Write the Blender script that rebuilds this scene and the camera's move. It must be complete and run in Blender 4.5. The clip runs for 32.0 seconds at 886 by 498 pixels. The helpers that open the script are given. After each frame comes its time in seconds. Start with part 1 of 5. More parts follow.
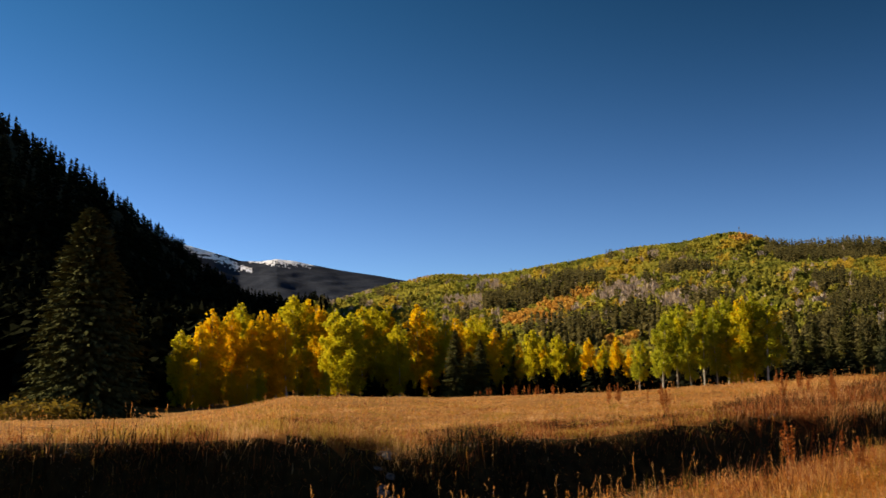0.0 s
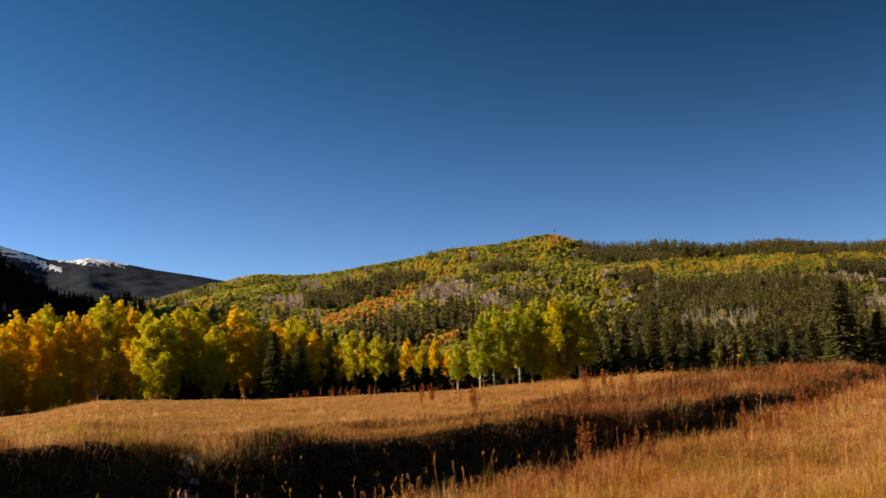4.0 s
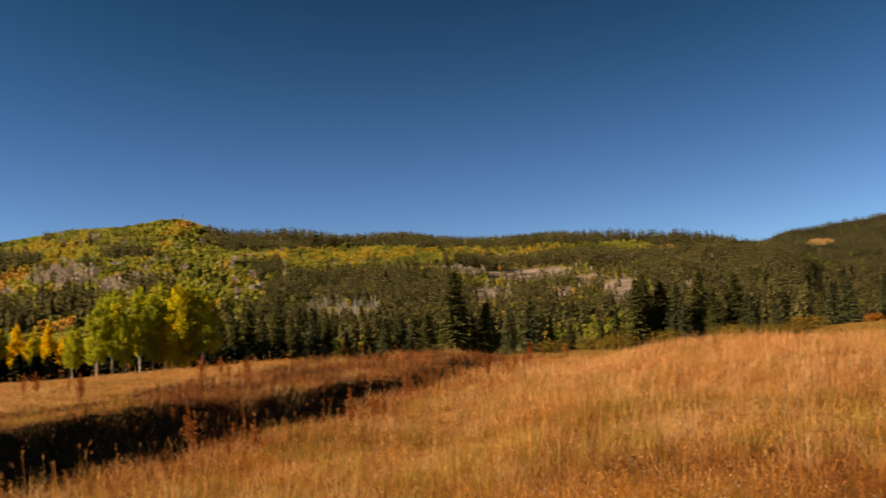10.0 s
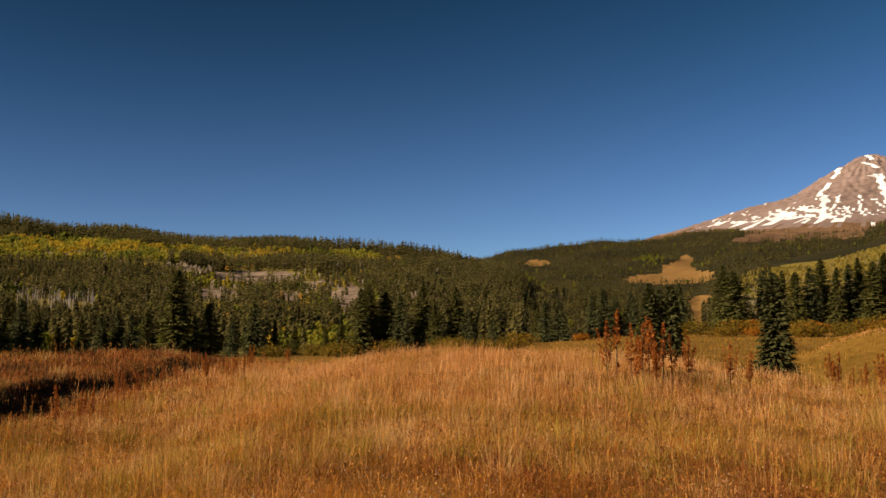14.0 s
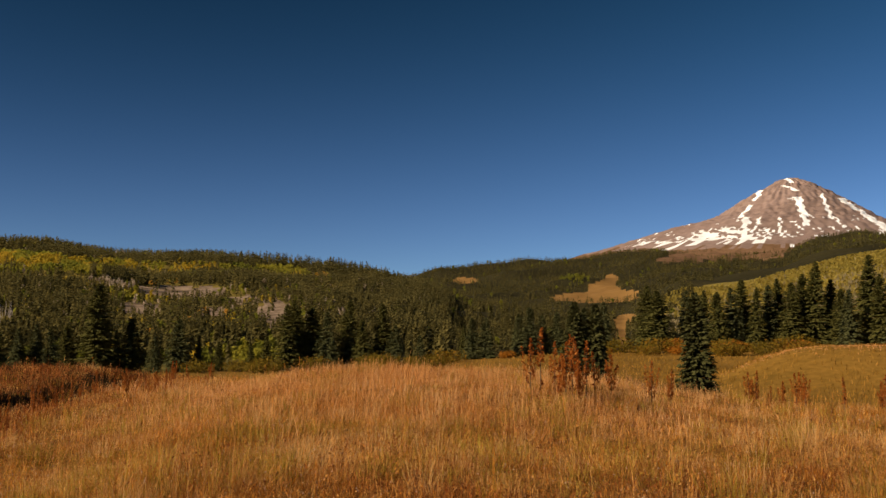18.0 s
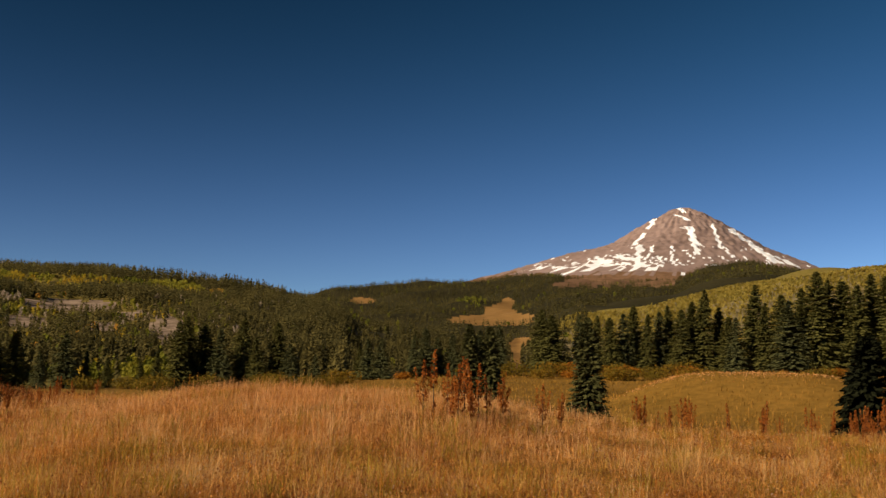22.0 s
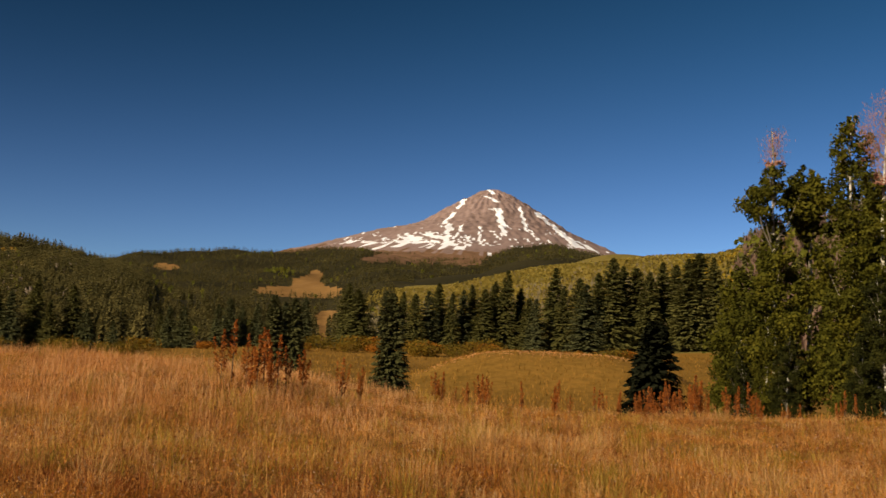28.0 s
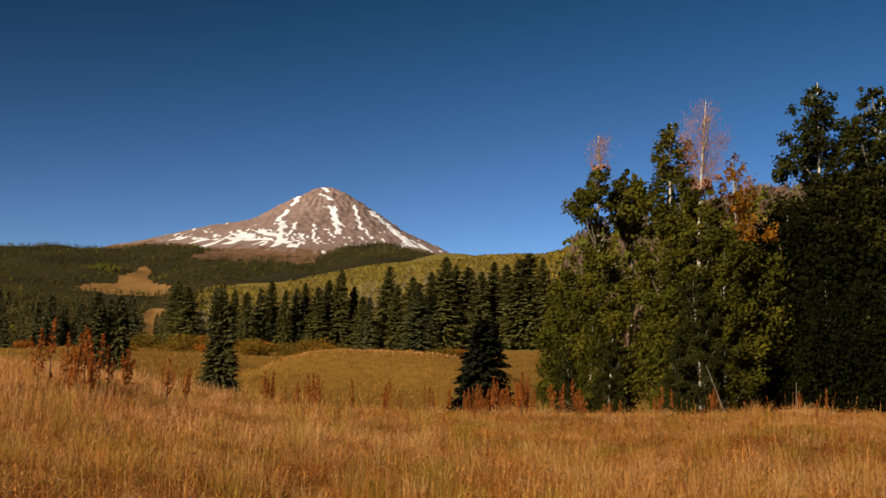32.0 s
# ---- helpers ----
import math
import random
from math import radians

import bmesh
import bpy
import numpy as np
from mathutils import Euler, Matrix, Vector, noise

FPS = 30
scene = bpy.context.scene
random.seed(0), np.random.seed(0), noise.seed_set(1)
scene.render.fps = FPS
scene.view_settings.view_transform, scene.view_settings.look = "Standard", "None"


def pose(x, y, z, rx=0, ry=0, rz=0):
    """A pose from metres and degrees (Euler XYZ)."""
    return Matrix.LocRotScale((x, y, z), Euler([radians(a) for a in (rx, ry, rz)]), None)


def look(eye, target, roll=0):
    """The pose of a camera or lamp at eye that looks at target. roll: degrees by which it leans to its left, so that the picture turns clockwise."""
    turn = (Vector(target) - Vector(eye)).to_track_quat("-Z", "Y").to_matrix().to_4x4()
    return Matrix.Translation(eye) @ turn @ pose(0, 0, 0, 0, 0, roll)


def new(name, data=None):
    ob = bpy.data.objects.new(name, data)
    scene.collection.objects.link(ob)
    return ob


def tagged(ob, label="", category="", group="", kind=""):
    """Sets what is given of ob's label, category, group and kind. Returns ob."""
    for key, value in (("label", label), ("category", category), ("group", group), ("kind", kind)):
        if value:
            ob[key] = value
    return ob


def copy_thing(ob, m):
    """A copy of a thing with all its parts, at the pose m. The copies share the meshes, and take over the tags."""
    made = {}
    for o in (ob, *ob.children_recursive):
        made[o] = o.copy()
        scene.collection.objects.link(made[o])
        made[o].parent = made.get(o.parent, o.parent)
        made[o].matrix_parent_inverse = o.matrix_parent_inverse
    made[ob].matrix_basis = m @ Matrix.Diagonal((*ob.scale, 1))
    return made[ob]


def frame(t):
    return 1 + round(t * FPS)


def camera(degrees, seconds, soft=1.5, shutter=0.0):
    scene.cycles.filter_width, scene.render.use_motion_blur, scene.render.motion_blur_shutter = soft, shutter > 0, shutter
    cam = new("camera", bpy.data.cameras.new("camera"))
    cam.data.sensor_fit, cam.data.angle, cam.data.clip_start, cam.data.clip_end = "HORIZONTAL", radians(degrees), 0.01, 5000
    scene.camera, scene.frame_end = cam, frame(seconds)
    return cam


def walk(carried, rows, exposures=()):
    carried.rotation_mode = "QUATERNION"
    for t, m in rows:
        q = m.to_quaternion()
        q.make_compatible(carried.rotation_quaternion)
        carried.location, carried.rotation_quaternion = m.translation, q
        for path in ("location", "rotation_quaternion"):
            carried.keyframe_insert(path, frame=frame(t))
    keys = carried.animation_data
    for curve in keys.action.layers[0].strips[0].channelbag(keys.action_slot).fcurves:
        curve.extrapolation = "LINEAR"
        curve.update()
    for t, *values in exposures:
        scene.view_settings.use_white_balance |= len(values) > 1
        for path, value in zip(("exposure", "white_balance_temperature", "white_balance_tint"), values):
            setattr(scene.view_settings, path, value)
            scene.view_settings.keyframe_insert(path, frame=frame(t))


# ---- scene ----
cam = camera(44.0, 32.0, soft=1.5, shutter=0.6)
PATH = [
    (0.0, pose(0.000, 0.000, 1.5, 97.96, 0.98, 0.14)),
    (0.5, pose(0.030, -0.003, 1.5, 97.73, 1.00, -1.04)),
    (1.0, pose(0.060, -0.007, 1.5, 97.70, 0.91, -2.24)),
    (1.5, pose(0.090, -0.010, 1.5, 97.79, 0.98, -3.28)),
    (2.0, pose(0.120, -0.013, 1.5, 97.85, 1.14, -4.12)),
    (2.5, pose(0.150, -0.017, 1.5, 97.85, 1.38, -4.99)),
    (3.0, pose(0.180, -0.020, 1.5, 97.82, 1.66, -6.01)),
    (3.5, pose(0.210, -0.023, 1.5, 97.81, 1.97, -7.41)),
    (4.0, pose(0.240, -0.027, 1.5, 97.76, 1.86, -9.12)),
    (4.5, pose(0.270, -0.030, 1.5, 97.74, 1.78, -10.38)),
    (6.5, pose(0.372, -0.052, 1.5, 97.65, 2.34, -14.95)),
    (7.0, pose(0.398, -0.058, 1.5, 97.55, 2.18, -16.20)),
    (7.5, pose(0.423, -0.063, 1.5, 97.45, 2.33, -17.34)),
    (8.0, pose(0.449, -0.069, 1.5, 97.26, 2.64, -18.50)),
    (8.5, pose(0.474, -0.074, 1.5, 97.13, 2.63, -19.70)),
    (9.0, pose(0.500, -0.080, 1.5, 96.97, 2.31, -21.41)),
    (9.5, pose(0.502, -0.085, 1.5, 96.70, 2.43, -24.95)),
    (10.0, pose(0.505, -0.091, 1.5, 96.40, 2.38, -28.40)),
    (10.5, pose(0.507, -0.096, 1.5, 96.16, 1.62, -30.84)),
    (11.0, pose(0.509, -0.102, 1.5, 96.20, 0.90, -32.68)),
    (11.5, pose(0.511, -0.107, 1.5, 96.16, 0.72, -35.72)),
    (12.0, pose(0.514, -0.113, 1.5, 96.21, 0.16, -38.07)),
    (12.5, pose(0.516, -0.118, 1.5, 96.27, -0.37, -39.51)),
    (13.0, pose(0.518, -0.124, 1.5, 96.30, -0.40, -40.96)),
    (13.5, pose(0.520, -0.129, 1.5, 96.35, -0.27, -42.21)),
    (14.0, pose(0.523, -0.135, 1.5, 96.39, 0.11, -42.77)),
    (14.5, pose(0.525, -0.140, 1.5, 96.42, 0.53, -43.32)),
    (15.0, pose(0.527, -0.145, 1.5, 96.47, 1.03, -43.98)),
    (15.5, pose(0.530, -0.151, 1.5, 96.54, 1.20, -44.57)),
    (17.5, pose(0.539, -0.173, 1.5, 97.06, -0.06, -46.24)),
    (18.0, pose(0.541, -0.178, 1.5, 97.27, -0.12, -46.58)),
    (18.5, pose(0.543, -0.184, 1.5, 97.49, 0.05, -47.06)),
    (19.0, pose(0.545, -0.189, 1.5, 97.67, 0.05, -47.77)),
    (19.5, pose(0.548, -0.195, 1.5, 97.84, -0.25, -48.50)),
    (20.0, pose(0.550, -0.200, 1.5, 98.01, -0.47, -49.23)),
    (20.5, pose(0.550, -0.208, 1.5, 98.14, -0.69, -49.98)),
    (21.0, pose(0.550, -0.217, 1.5, 98.24, -0.98, -50.72)),
    (21.5, pose(0.550, -0.225, 1.5, 98.34, -0.94, -51.38)),
    (22.0, pose(0.550, -0.233, 1.5, 98.40, -0.89, -52.03)),
    (22.5, pose(0.550, -0.242, 1.5, 98.45, -1.13, -52.70)),
    (23.0, pose(0.550, -0.250, 1.5, 98.42, -1.62, -53.42)),
    (23.5, pose(0.550, -0.258, 1.5, 98.38, -1.96, -54.10)),
    (24.0, pose(0.550, -0.267, 1.5, 98.30, -1.72, -54.71)),
    (24.5, pose(0.550, -0.275, 1.5, 98.26, -1.48, -55.30)),
    (26.5, pose(0.550, -0.308, 1.5, 97.79, -2.45, -58.46)),
    (27.0, pose(0.550, -0.317, 1.5, 96.82, -2.87, -60.18)),
    (27.5, pose(0.550, -0.325, 1.5, 97.25, -2.67, -61.05)),
    (28.0, pose(0.550, -0.333, 1.5, 97.31, -2.29, -62.20)),
    (28.5, pose(0.550, -0.342, 1.5, 97.27, -1.80, -63.22)),
    (29.0, pose(0.550, -0.350, 1.5, 97.34, -1.43, -64.00)),
    (29.5, pose(0.550, -0.358, 1.5, 97.19, -1.53, -64.66)),
    (30.0, pose(0.550, -0.367, 1.5, 96.75, -1.99, -65.93)),
    (30.5, pose(0.550, -0.375, 1.5, 96.81, -2.15, -66.83)),
    (31.0, pose(0.550, -0.383, 1.5, 96.69, -2.01, -68.26)),
    (31.5, pose(0.550, -0.392, 1.5, 97.08, -1.92, -69.72)),
    (32.0, pose(0.550, -0.400, 1.5, 97.53, -1.75, -70.86)),
]
EXPOSURE, SKY_STRENGTH, SKY_TINT, SUN_POWER = 0.75, 0.10, (0.366, 0.356, 0.316), 5.0
# seconds, stops, kelvin
BRIGHTER = [(0.0, 0.32, 7050), (7.0, 0.32, 7250), (10.0, 0.30, 7500), (13.0, 0.0, 7550), (20.0, -0.33, 7400), (28.0, -0.4, 7250), (32.0, -0.4, 7100)]
walk(cam, PATH, exposures=[(t, EXPOSURE + e, k, 10.0) for t, e, k in BRIGHTER])

# ---- light: a low sun from the side, a deep blue mountain sky ----
SUN_AZ, SUN_EL = -70.0, 25.0          # degrees clockwise from +y, degrees up
world = bpy.data.worlds.new("world")
scene.world = world
world.use_nodes = True
wn, wl = world.node_tree.nodes, world.node_tree.links
sky = wn.new("ShaderNodeTexSky")
sky.sky_type, sky.sun_disc = "NISHITA", False
sky.sun_elevation, sky.sun_rotation = radians(SUN_EL), radians(SUN_AZ)
sky.altitude, sky.air_density, sky.dust_density, sky.ozone_density = 2800, 1.0, 0.1, 3.0
dim, deep = wn.new("ShaderNodeVectorMath"), wn.new("ShaderNodeGamma")
dim.operation = "MULTIPLY"
dim.inputs[1].default_value = SKY_TINT
deep.inputs[1].default_value = 2.0                                 # the deep, clear blue of thin air
wl.new(sky.outputs[0], dim.inputs[0])
wl.new(dim.outputs[0], deep.inputs[0])
# the sky is deepest square to the sun and overhead, paler and more violet along the horizon
SUN_WAY = Vector((math.sin(radians(SUN_AZ)) * math.cos(radians(SUN_EL)), math.cos(radians(SUN_AZ)) * math.cos(radians(SUN_EL)), math.sin(radians(SUN_EL))))
way, up, toward = wn.new("ShaderNodeTexCoord"), wn.new("ShaderNodeSeparateXYZ"), wn.new("ShaderNodeVectorMath")
toward.operation = "DOT_PRODUCT"
toward.inputs[1].default_value = SUN_WAY
wl.new(way.outputs["Generated"], toward.inputs[0])
wl.new(way.outputs["Generated"], up.inputs[0])


def sky_math(operation, a, b):
    m = wn.new("ShaderNodeMath")
    m.operation = operation
    for k, v in enumerate((a, b)):
        if hasattr(v, "links"):
            wl.new(v, m.inputs[k])
        else:
            m.inputs[k].default_value = v
    return m.outputs[0]


across = sky_math("POWER", sky_math("SUBTRACT", 1.0, sky_math("MULTIPLY", toward.outputs["Value"], toward.outputs["Value"])), 3.0)
lift = wn.new("ShaderNodeMapRange")
lift.interpolation_type = "SMOOTHSTEP"
lift.inputs["From Min"].default_value, lift.inputs["From Max"].default_value = 0.10, 0.42
wl.new(up.outputs["Z"], lift.inputs["Value"])
depth = sky_math("SUBTRACT", 1.0, sky_math("MULTIPLY", sky_math("MULTIPLY", across, lift.outputs[0]), 0.40))
hue, tinted, darkened = wn.new("ShaderNodeMix"), wn.new("ShaderNodeVectorMath"), wn.new("ShaderNodeVectorMath")
hue.data_type = "RGBA"
hue.inputs[6].default_value, hue.inputs[7].default_value = (1.27, 1.04, 1.09, 1), (0.62, 1.17, 1.00, 1)
wl.new(lift.outputs[0], hue.inputs[0])
tinted.operation, darkened.operation = "MULTIPLY", "SCALE"
wl.new(deep.outputs[0], tinted.inputs[0])
wl.new(hue.outputs[2], tinted.inputs[1])
wl.new(tinted.outputs[0], darkened.inputs[0])
wl.new(depth, darkened.inputs["Scale"])
wl.new(darkened.outputs[0], wn["Background"].inputs[0])
wn["Background"].inputs[1].default_value = SKY_STRENGTH
sun = new("sun", bpy.data.lights.new("sun", "SUN"))
sun.data.energy, sun.data.angle, sun.data.color = SUN_POWER, radians(0.5), (1.0, 0.845, 0.635)
sun.matrix_world = look((0, 0, 0), (-math.sin(radians(SUN_AZ)), -math.cos(radians(SUN_AZ)), -math.tan(radians(SUN_EL))))


# ---- materials ----
def mat(name, rough=0.8):
    m = bpy.data.materials.new(name)
    m.use_nodes = True
    b = m.node_tree.nodes["Principled BSDF"]
    b.inputs["Roughness"].default_value = rough
    b.inputs["Specular IOR Level"].default_value = 0.25
    return m, m.node_tree.nodes, m.node_tree.links, b


def ramp(nodes, stops):
    r = nodes.new("ShaderNodeValToRGB")
    e = r.color_ramp.elements
    while len(e) < len(stops):
        e.new(0.5)
    for k, (p, c) in zip(e, stops):
        k.position, k.color = p, (*c, 1)
    return r


def noise_node(nodes, links, scale, detail=5.0, coord="Object", stretch=None):
    tc, n = nodes.new("ShaderNodeTexCoord"), nodes.new("ShaderNodeTexNoise")
    n.inputs["Scale"].default_value, n.inputs["Detail"].default_value = scale, detail
    if stretch:
        mp = nodes.new("ShaderNodeMapping")
        mp.inputs["Scale"].default_value = stretch
        links.new(tc.outputs[coord], mp.inputs[0])
        links.new(mp.outputs[0], n.inputs["Vector"])
    else:
        links.new(tc.outputs[coord], n.inputs["Vector"])
    return n


def mix(nodes, links, a, b, f, mode="MIX"):
    m = nodes.new("ShaderNodeMix")
    m.data_type, m.blend_type = "RGBA", mode
    for sock, v in ((m.inputs[0], f), (m.inputs[6], a), (m.inputs[7], b)):
        if hasattr(v, "links"):
            links.new(v, sock)
        else:
            sock.default_value = v if isinstance(v, float) else (*v, 1)
    return m.outputs[2]


def leaf_material(name, dark, mid, light, glow=0.35, spread=0.4):
    """Foliage: a tone per tree, a spread per leaf, and light that comes through the leaf."""
    m, n, l, b = mat(name, 0.75)
    b.inputs["Specular IOR Level"].default_value = 0.06
    at = n.new("ShaderNodeAttribute")
    at.attribute_name = "tone"
    geo = n.new("ShaderNodeNewGeometry")
    add = n.new("ShaderNodeMath")
    add.operation = "MULTIPLY_ADD"
    add.inputs[1].default_value = spread
    l.new(geo.outputs["Random Per Island"], add.inputs[0])
    sc = n.new("ShaderNodeMath")
    sc.operation = "MULTIPLY"
    sc.inputs[1].default_value = 1.0 - spread
    l.new(at.outputs["Fac"], sc.inputs[0])
    l.new(sc.outputs[0], add.inputs[2])
    r = ramp(n, [(0.0, dark), (0.5, mid), (1.0, light)])
    l.new(add.outputs[0], r.inputs[0])
    l.new(r.outputs[0], b.inputs["Base Color"])
    tr = n.new("ShaderNodeBsdfTranslucent")
    l.new(r.outputs[0], tr.inputs[0])
    ms = n.new("ShaderNodeMixShader")
    ms.inputs[0].default_value = glow
    if glow < 0.1:
        b.inputs["Specular IOR Level"].default_value = 0.0
    l.new(b.outputs[0], ms.inputs[1])
    l.new(tr.outputs[0], ms.inputs[2])
    l.new(ms.outputs[0], n["Material Output"].inputs[0])
    return m


def two_scale(name, stops_big, stops_fine, big, fine, rough=0.9, bump=0.3, stretch=None, amount=0.5):
    m, n, l, b = mat(name, rough)
    b.inputs["Specular IOR Level"].default_value = 0.05
    nb, nf = noise_node(n, l, big, 4.0), noise_node(n, l, fine, 6.0, "Object", stretch)
    rb, rf = ramp(n, stops_big), ramp(n, stops_fine)
    l.new(nb.outputs[0], rb.inputs[0])
    l.new(nf.outputs[0], rf.inputs[0])
    c = mix(n, l, rb.outputs[0], rf.outputs[0], amount)
    l.new(c, b.inputs["Base Color"])
    bp = n.new("ShaderNodeBump")
    bp.inputs["Strength"].default_value = bump
    l.new(nf.outputs[0], bp.inputs["Height"])
    l.new(bp.outputs[0], b.inputs["Normal"])
    return m


M_MEADOW = two_scale("meadow_soil", [(0.3, (0.17, 0.078, 0.018)), (0.7, (0.30, 0.15, 0.042))],
                     [(0.3, (0.10, 0.042, 0.012)), (0.7, (0.32, 0.155, 0.045))], 0.09, 3.0, 0.95, 0.6)
M_VALLEY = two_scale("valley_grass", [(0.35, (0.14, 0.078, 0.015)), (0.65, (0.26, 0.138, 0.030))],
                     [(0.3, (0.10, 0.062, 0.012)), (0.7, (0.28, 0.15, 0.034))], 0.05, 0.9, 0.95, 0.5)
M_FLOOR = two_scale("forest_floor", [(0.35, (0.15, 0.115, 0.028)), (0.65, (0.24, 0.18, 0.045))],
                    [(0.3, (0.09, 0.075, 0.022)), (0.7, (0.22, 0.17, 0.05))], 0.012, 0.25, 0.95, 0.4)
M_TAN = two_scale("dry_hillside_grass", [(0.35, (0.18, 0.095, 0.032)), (0.65, (0.26, 0.145, 0.052))],
                  [(0.3, (0.14, 0.075, 0.026)), (0.7, (0.28, 0.16, 0.06))], 0.02, 0.12, 0.95, 0.4, (0.4, 0.4, 6))
M_SCREE = two_scale("pale_scree_rock", [(0.35, (0.19, 0.135, 0.10)), (0.65, (0.31, 0.225, 0.17))],
                    [(0.42, (0.06, 0.045, 0.036)), (0.60, (0.36, 0.275, 0.215))], 0.03, 0.16, 0.9, 1.0)
M_PEAK = two_scale("reddish_grey_mountain_rock", [(0.35, (0.20, 0.140, 0.130)), (0.65, (0.31, 0.225, 0.215))],
                   [(0.35, (0.17, 0.115, 0.10)), (0.65, (0.29, 0.21, 0.19))], 0.006, 0.05, 0.9, 0.8, (1, 1, 0.3))
M_ALPINE = two_scale("brown_alpine_turf", [(0.35, (0.13, 0.07, 0.04)), (0.65, (0.22, 0.125, 0.075))],
                     [(0.35, (0.09, 0.055, 0.03)), (0.65, (0.22, 0.13, 0.08))], 0.01, 0.06, 0.95, 0.5)
M_SNOW = two_scale("old_snow", [(0.3, (0.80, 0.83, 0.92)), (0.7, (0.85, 0.87, 0.95))],
                   [(0.3, (0.84, 0.86, 0.94)), (0.7, (0.90, 0.92, 0.97))], 0.02, 0.08, 0.6, 0.3)
# Dark conifers tinted blue: the aerial haze is part of the base colour.
M_FARWOOD = two_scale("hazed_conifer_slope", [(0.35, (0.013, 0.020, 0.036)), (0.65, (0.022, 0.031, 0.052))],
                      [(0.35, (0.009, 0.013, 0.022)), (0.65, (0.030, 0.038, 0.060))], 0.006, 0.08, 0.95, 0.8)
M_BARK_WHITE = two_scale("white_aspen_bark", [(0.35, (0.50, 0.47, 0.40)), (0.65, (0.62, 0.59, 0.52))],
                         [(0.33, (0.07, 0.06, 0.05)), (0.45, (0.60, 0.57, 0.50))], 0.8, 3.0, 0.8, 0.3, (1, 1, 3), 0.6)
M_BARK_DARK = two_scale("spruce_bark", [(0.35, (0.07, 0.05, 0.035)), (0.65, (0.12, 0.085, 0.06))],
                        [(0.35, (0.04, 0.03, 0.02)), (0.65, (0.14, 0.10, 0.07))], 1.5, 8.0, 0.95, 0.6, (4, 4, 1))
M_STEM = two_scale("weathered_aspen_stems", [(0.35, (0.26, 0.22, 0.20)), (0.65, (0.36, 0.31, 0.28))], [(0.35, (0.14, 0.12, 0.10)), (0.65, (0.36, 0.32, 0.29))], 0.2, 1.5, 0.85, 0.3, (1, 1, 3))
M_STONE = two_scale("pale_creek_stone", [(0.35, (0.17, 0.155, 0.14)), (0.65, (0.27, 0.25, 0.23))],
                    [(0.35, (0.09, 0.082, 0.075)), (0.65, (0.28, 0.265, 0.245))], 2.0, 12.0, 0.85, 0.5)

# Conifer floor, near black; on the left slope its colour includes the shade.
M_DARK_FLOOR = two_scale("dark_conifer_floor", [(0.35, (0.018, 0.017, 0.008)), (0.65, (0.040, 0.034, 0.014))], [(0.35, (0.012, 0.012, 0.006)), (0.65, (0.05, 0.042, 0.018))], 0.012, 0.25, 0.95, 0.4)
# Ditch sod, with the bank's shade added into its colour.
M_BANK_SHADE = two_scale("ditch_sod_shade", [(0.35, (0.024, 0.018, 0.007)), (0.65, (0.05, 0.036, 0.013))], [(0.35, (0.015, 0.012, 0.006)), (0.65, (0.07, 0.05, 0.018))], 0.4, 4.0, 0.95, 0.8)
L_YELLOW = leaf_material("yellow_aspen_leaves", (0.60, 0.46, 0.016), (0.74, 0.51, 0.014), (0.80, 0.48, 0.014), 0.6, 0.25)
L_LIME = leaf_material("yellow_green_aspen_leaves", (0.38, 0.37, 0.018), (0.52, 0.46, 0.020), (0.68, 0.52, 0.022), 0.58, 0.25)
L_MOSS = leaf_material("moss_green_aspen_leaves", (0.24, 0.27, 0.022), (0.36, 0.37, 0.026), (0.54, 0.47, 0.03), 0.55)
# Far yellow, olive and green: blue raised to put distance haze into the colour.
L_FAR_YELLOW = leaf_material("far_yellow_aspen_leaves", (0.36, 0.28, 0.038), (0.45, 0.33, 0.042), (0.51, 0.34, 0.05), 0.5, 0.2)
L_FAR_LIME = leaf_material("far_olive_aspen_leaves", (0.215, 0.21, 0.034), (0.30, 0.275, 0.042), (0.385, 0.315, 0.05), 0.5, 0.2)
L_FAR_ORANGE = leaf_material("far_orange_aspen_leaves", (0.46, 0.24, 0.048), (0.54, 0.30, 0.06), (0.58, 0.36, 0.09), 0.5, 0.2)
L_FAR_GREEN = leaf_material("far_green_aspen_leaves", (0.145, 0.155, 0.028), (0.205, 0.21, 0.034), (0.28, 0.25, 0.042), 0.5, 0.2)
L_GREEN = leaf_material("green_aspen_leaves", (0.036, 0.038, 0.006), (0.070, 0.070, 0.009), (0.128, 0.112, 0.014), 0.24, 0.22)
L_ORANGE = leaf_material("orange_aspen_leaves", (0.74, 0.44, 0.018), (0.80, 0.52, 0.016), (0.82, 0.56, 0.016), 0.55)
L_GREY = leaf_material("bare_grey_aspen_twigs", (0.28, 0.215, 0.17), (0.38, 0.30, 0.235), (0.46, 0.38, 0.29), 0.2, 0.3)
L_BARE = leaf_material("bare_brown_aspen_twigs", (0.22, 0.18, 0.105), (0.28, 0.23, 0.135), (0.34, 0.28, 0.16), 0.3, 0.2)
L_PALE = leaf_material("pale_thin_aspen_leaves", (0.31, 0.245, 0.058), (0.37, 0.290, 0.070), (0.43, 0.33, 0.09), 0.5, 0.1)
L_SPRUCE = leaf_material("spruce_needles", (0.070, 0.070, 0.021), (0.122, 0.117, 0.036), (0.185, 0.170, 0.054), 0.32, 0.3)
# Near-black needles: shade of the left slope and grove is in this colour.
L_DARK_NEEDLES = leaf_material("shade_dark_needles", (0.007, 0.009, 0.005), (0.013, 0.015, 0.008), (0.022, 0.024, 0.012), 0.04)
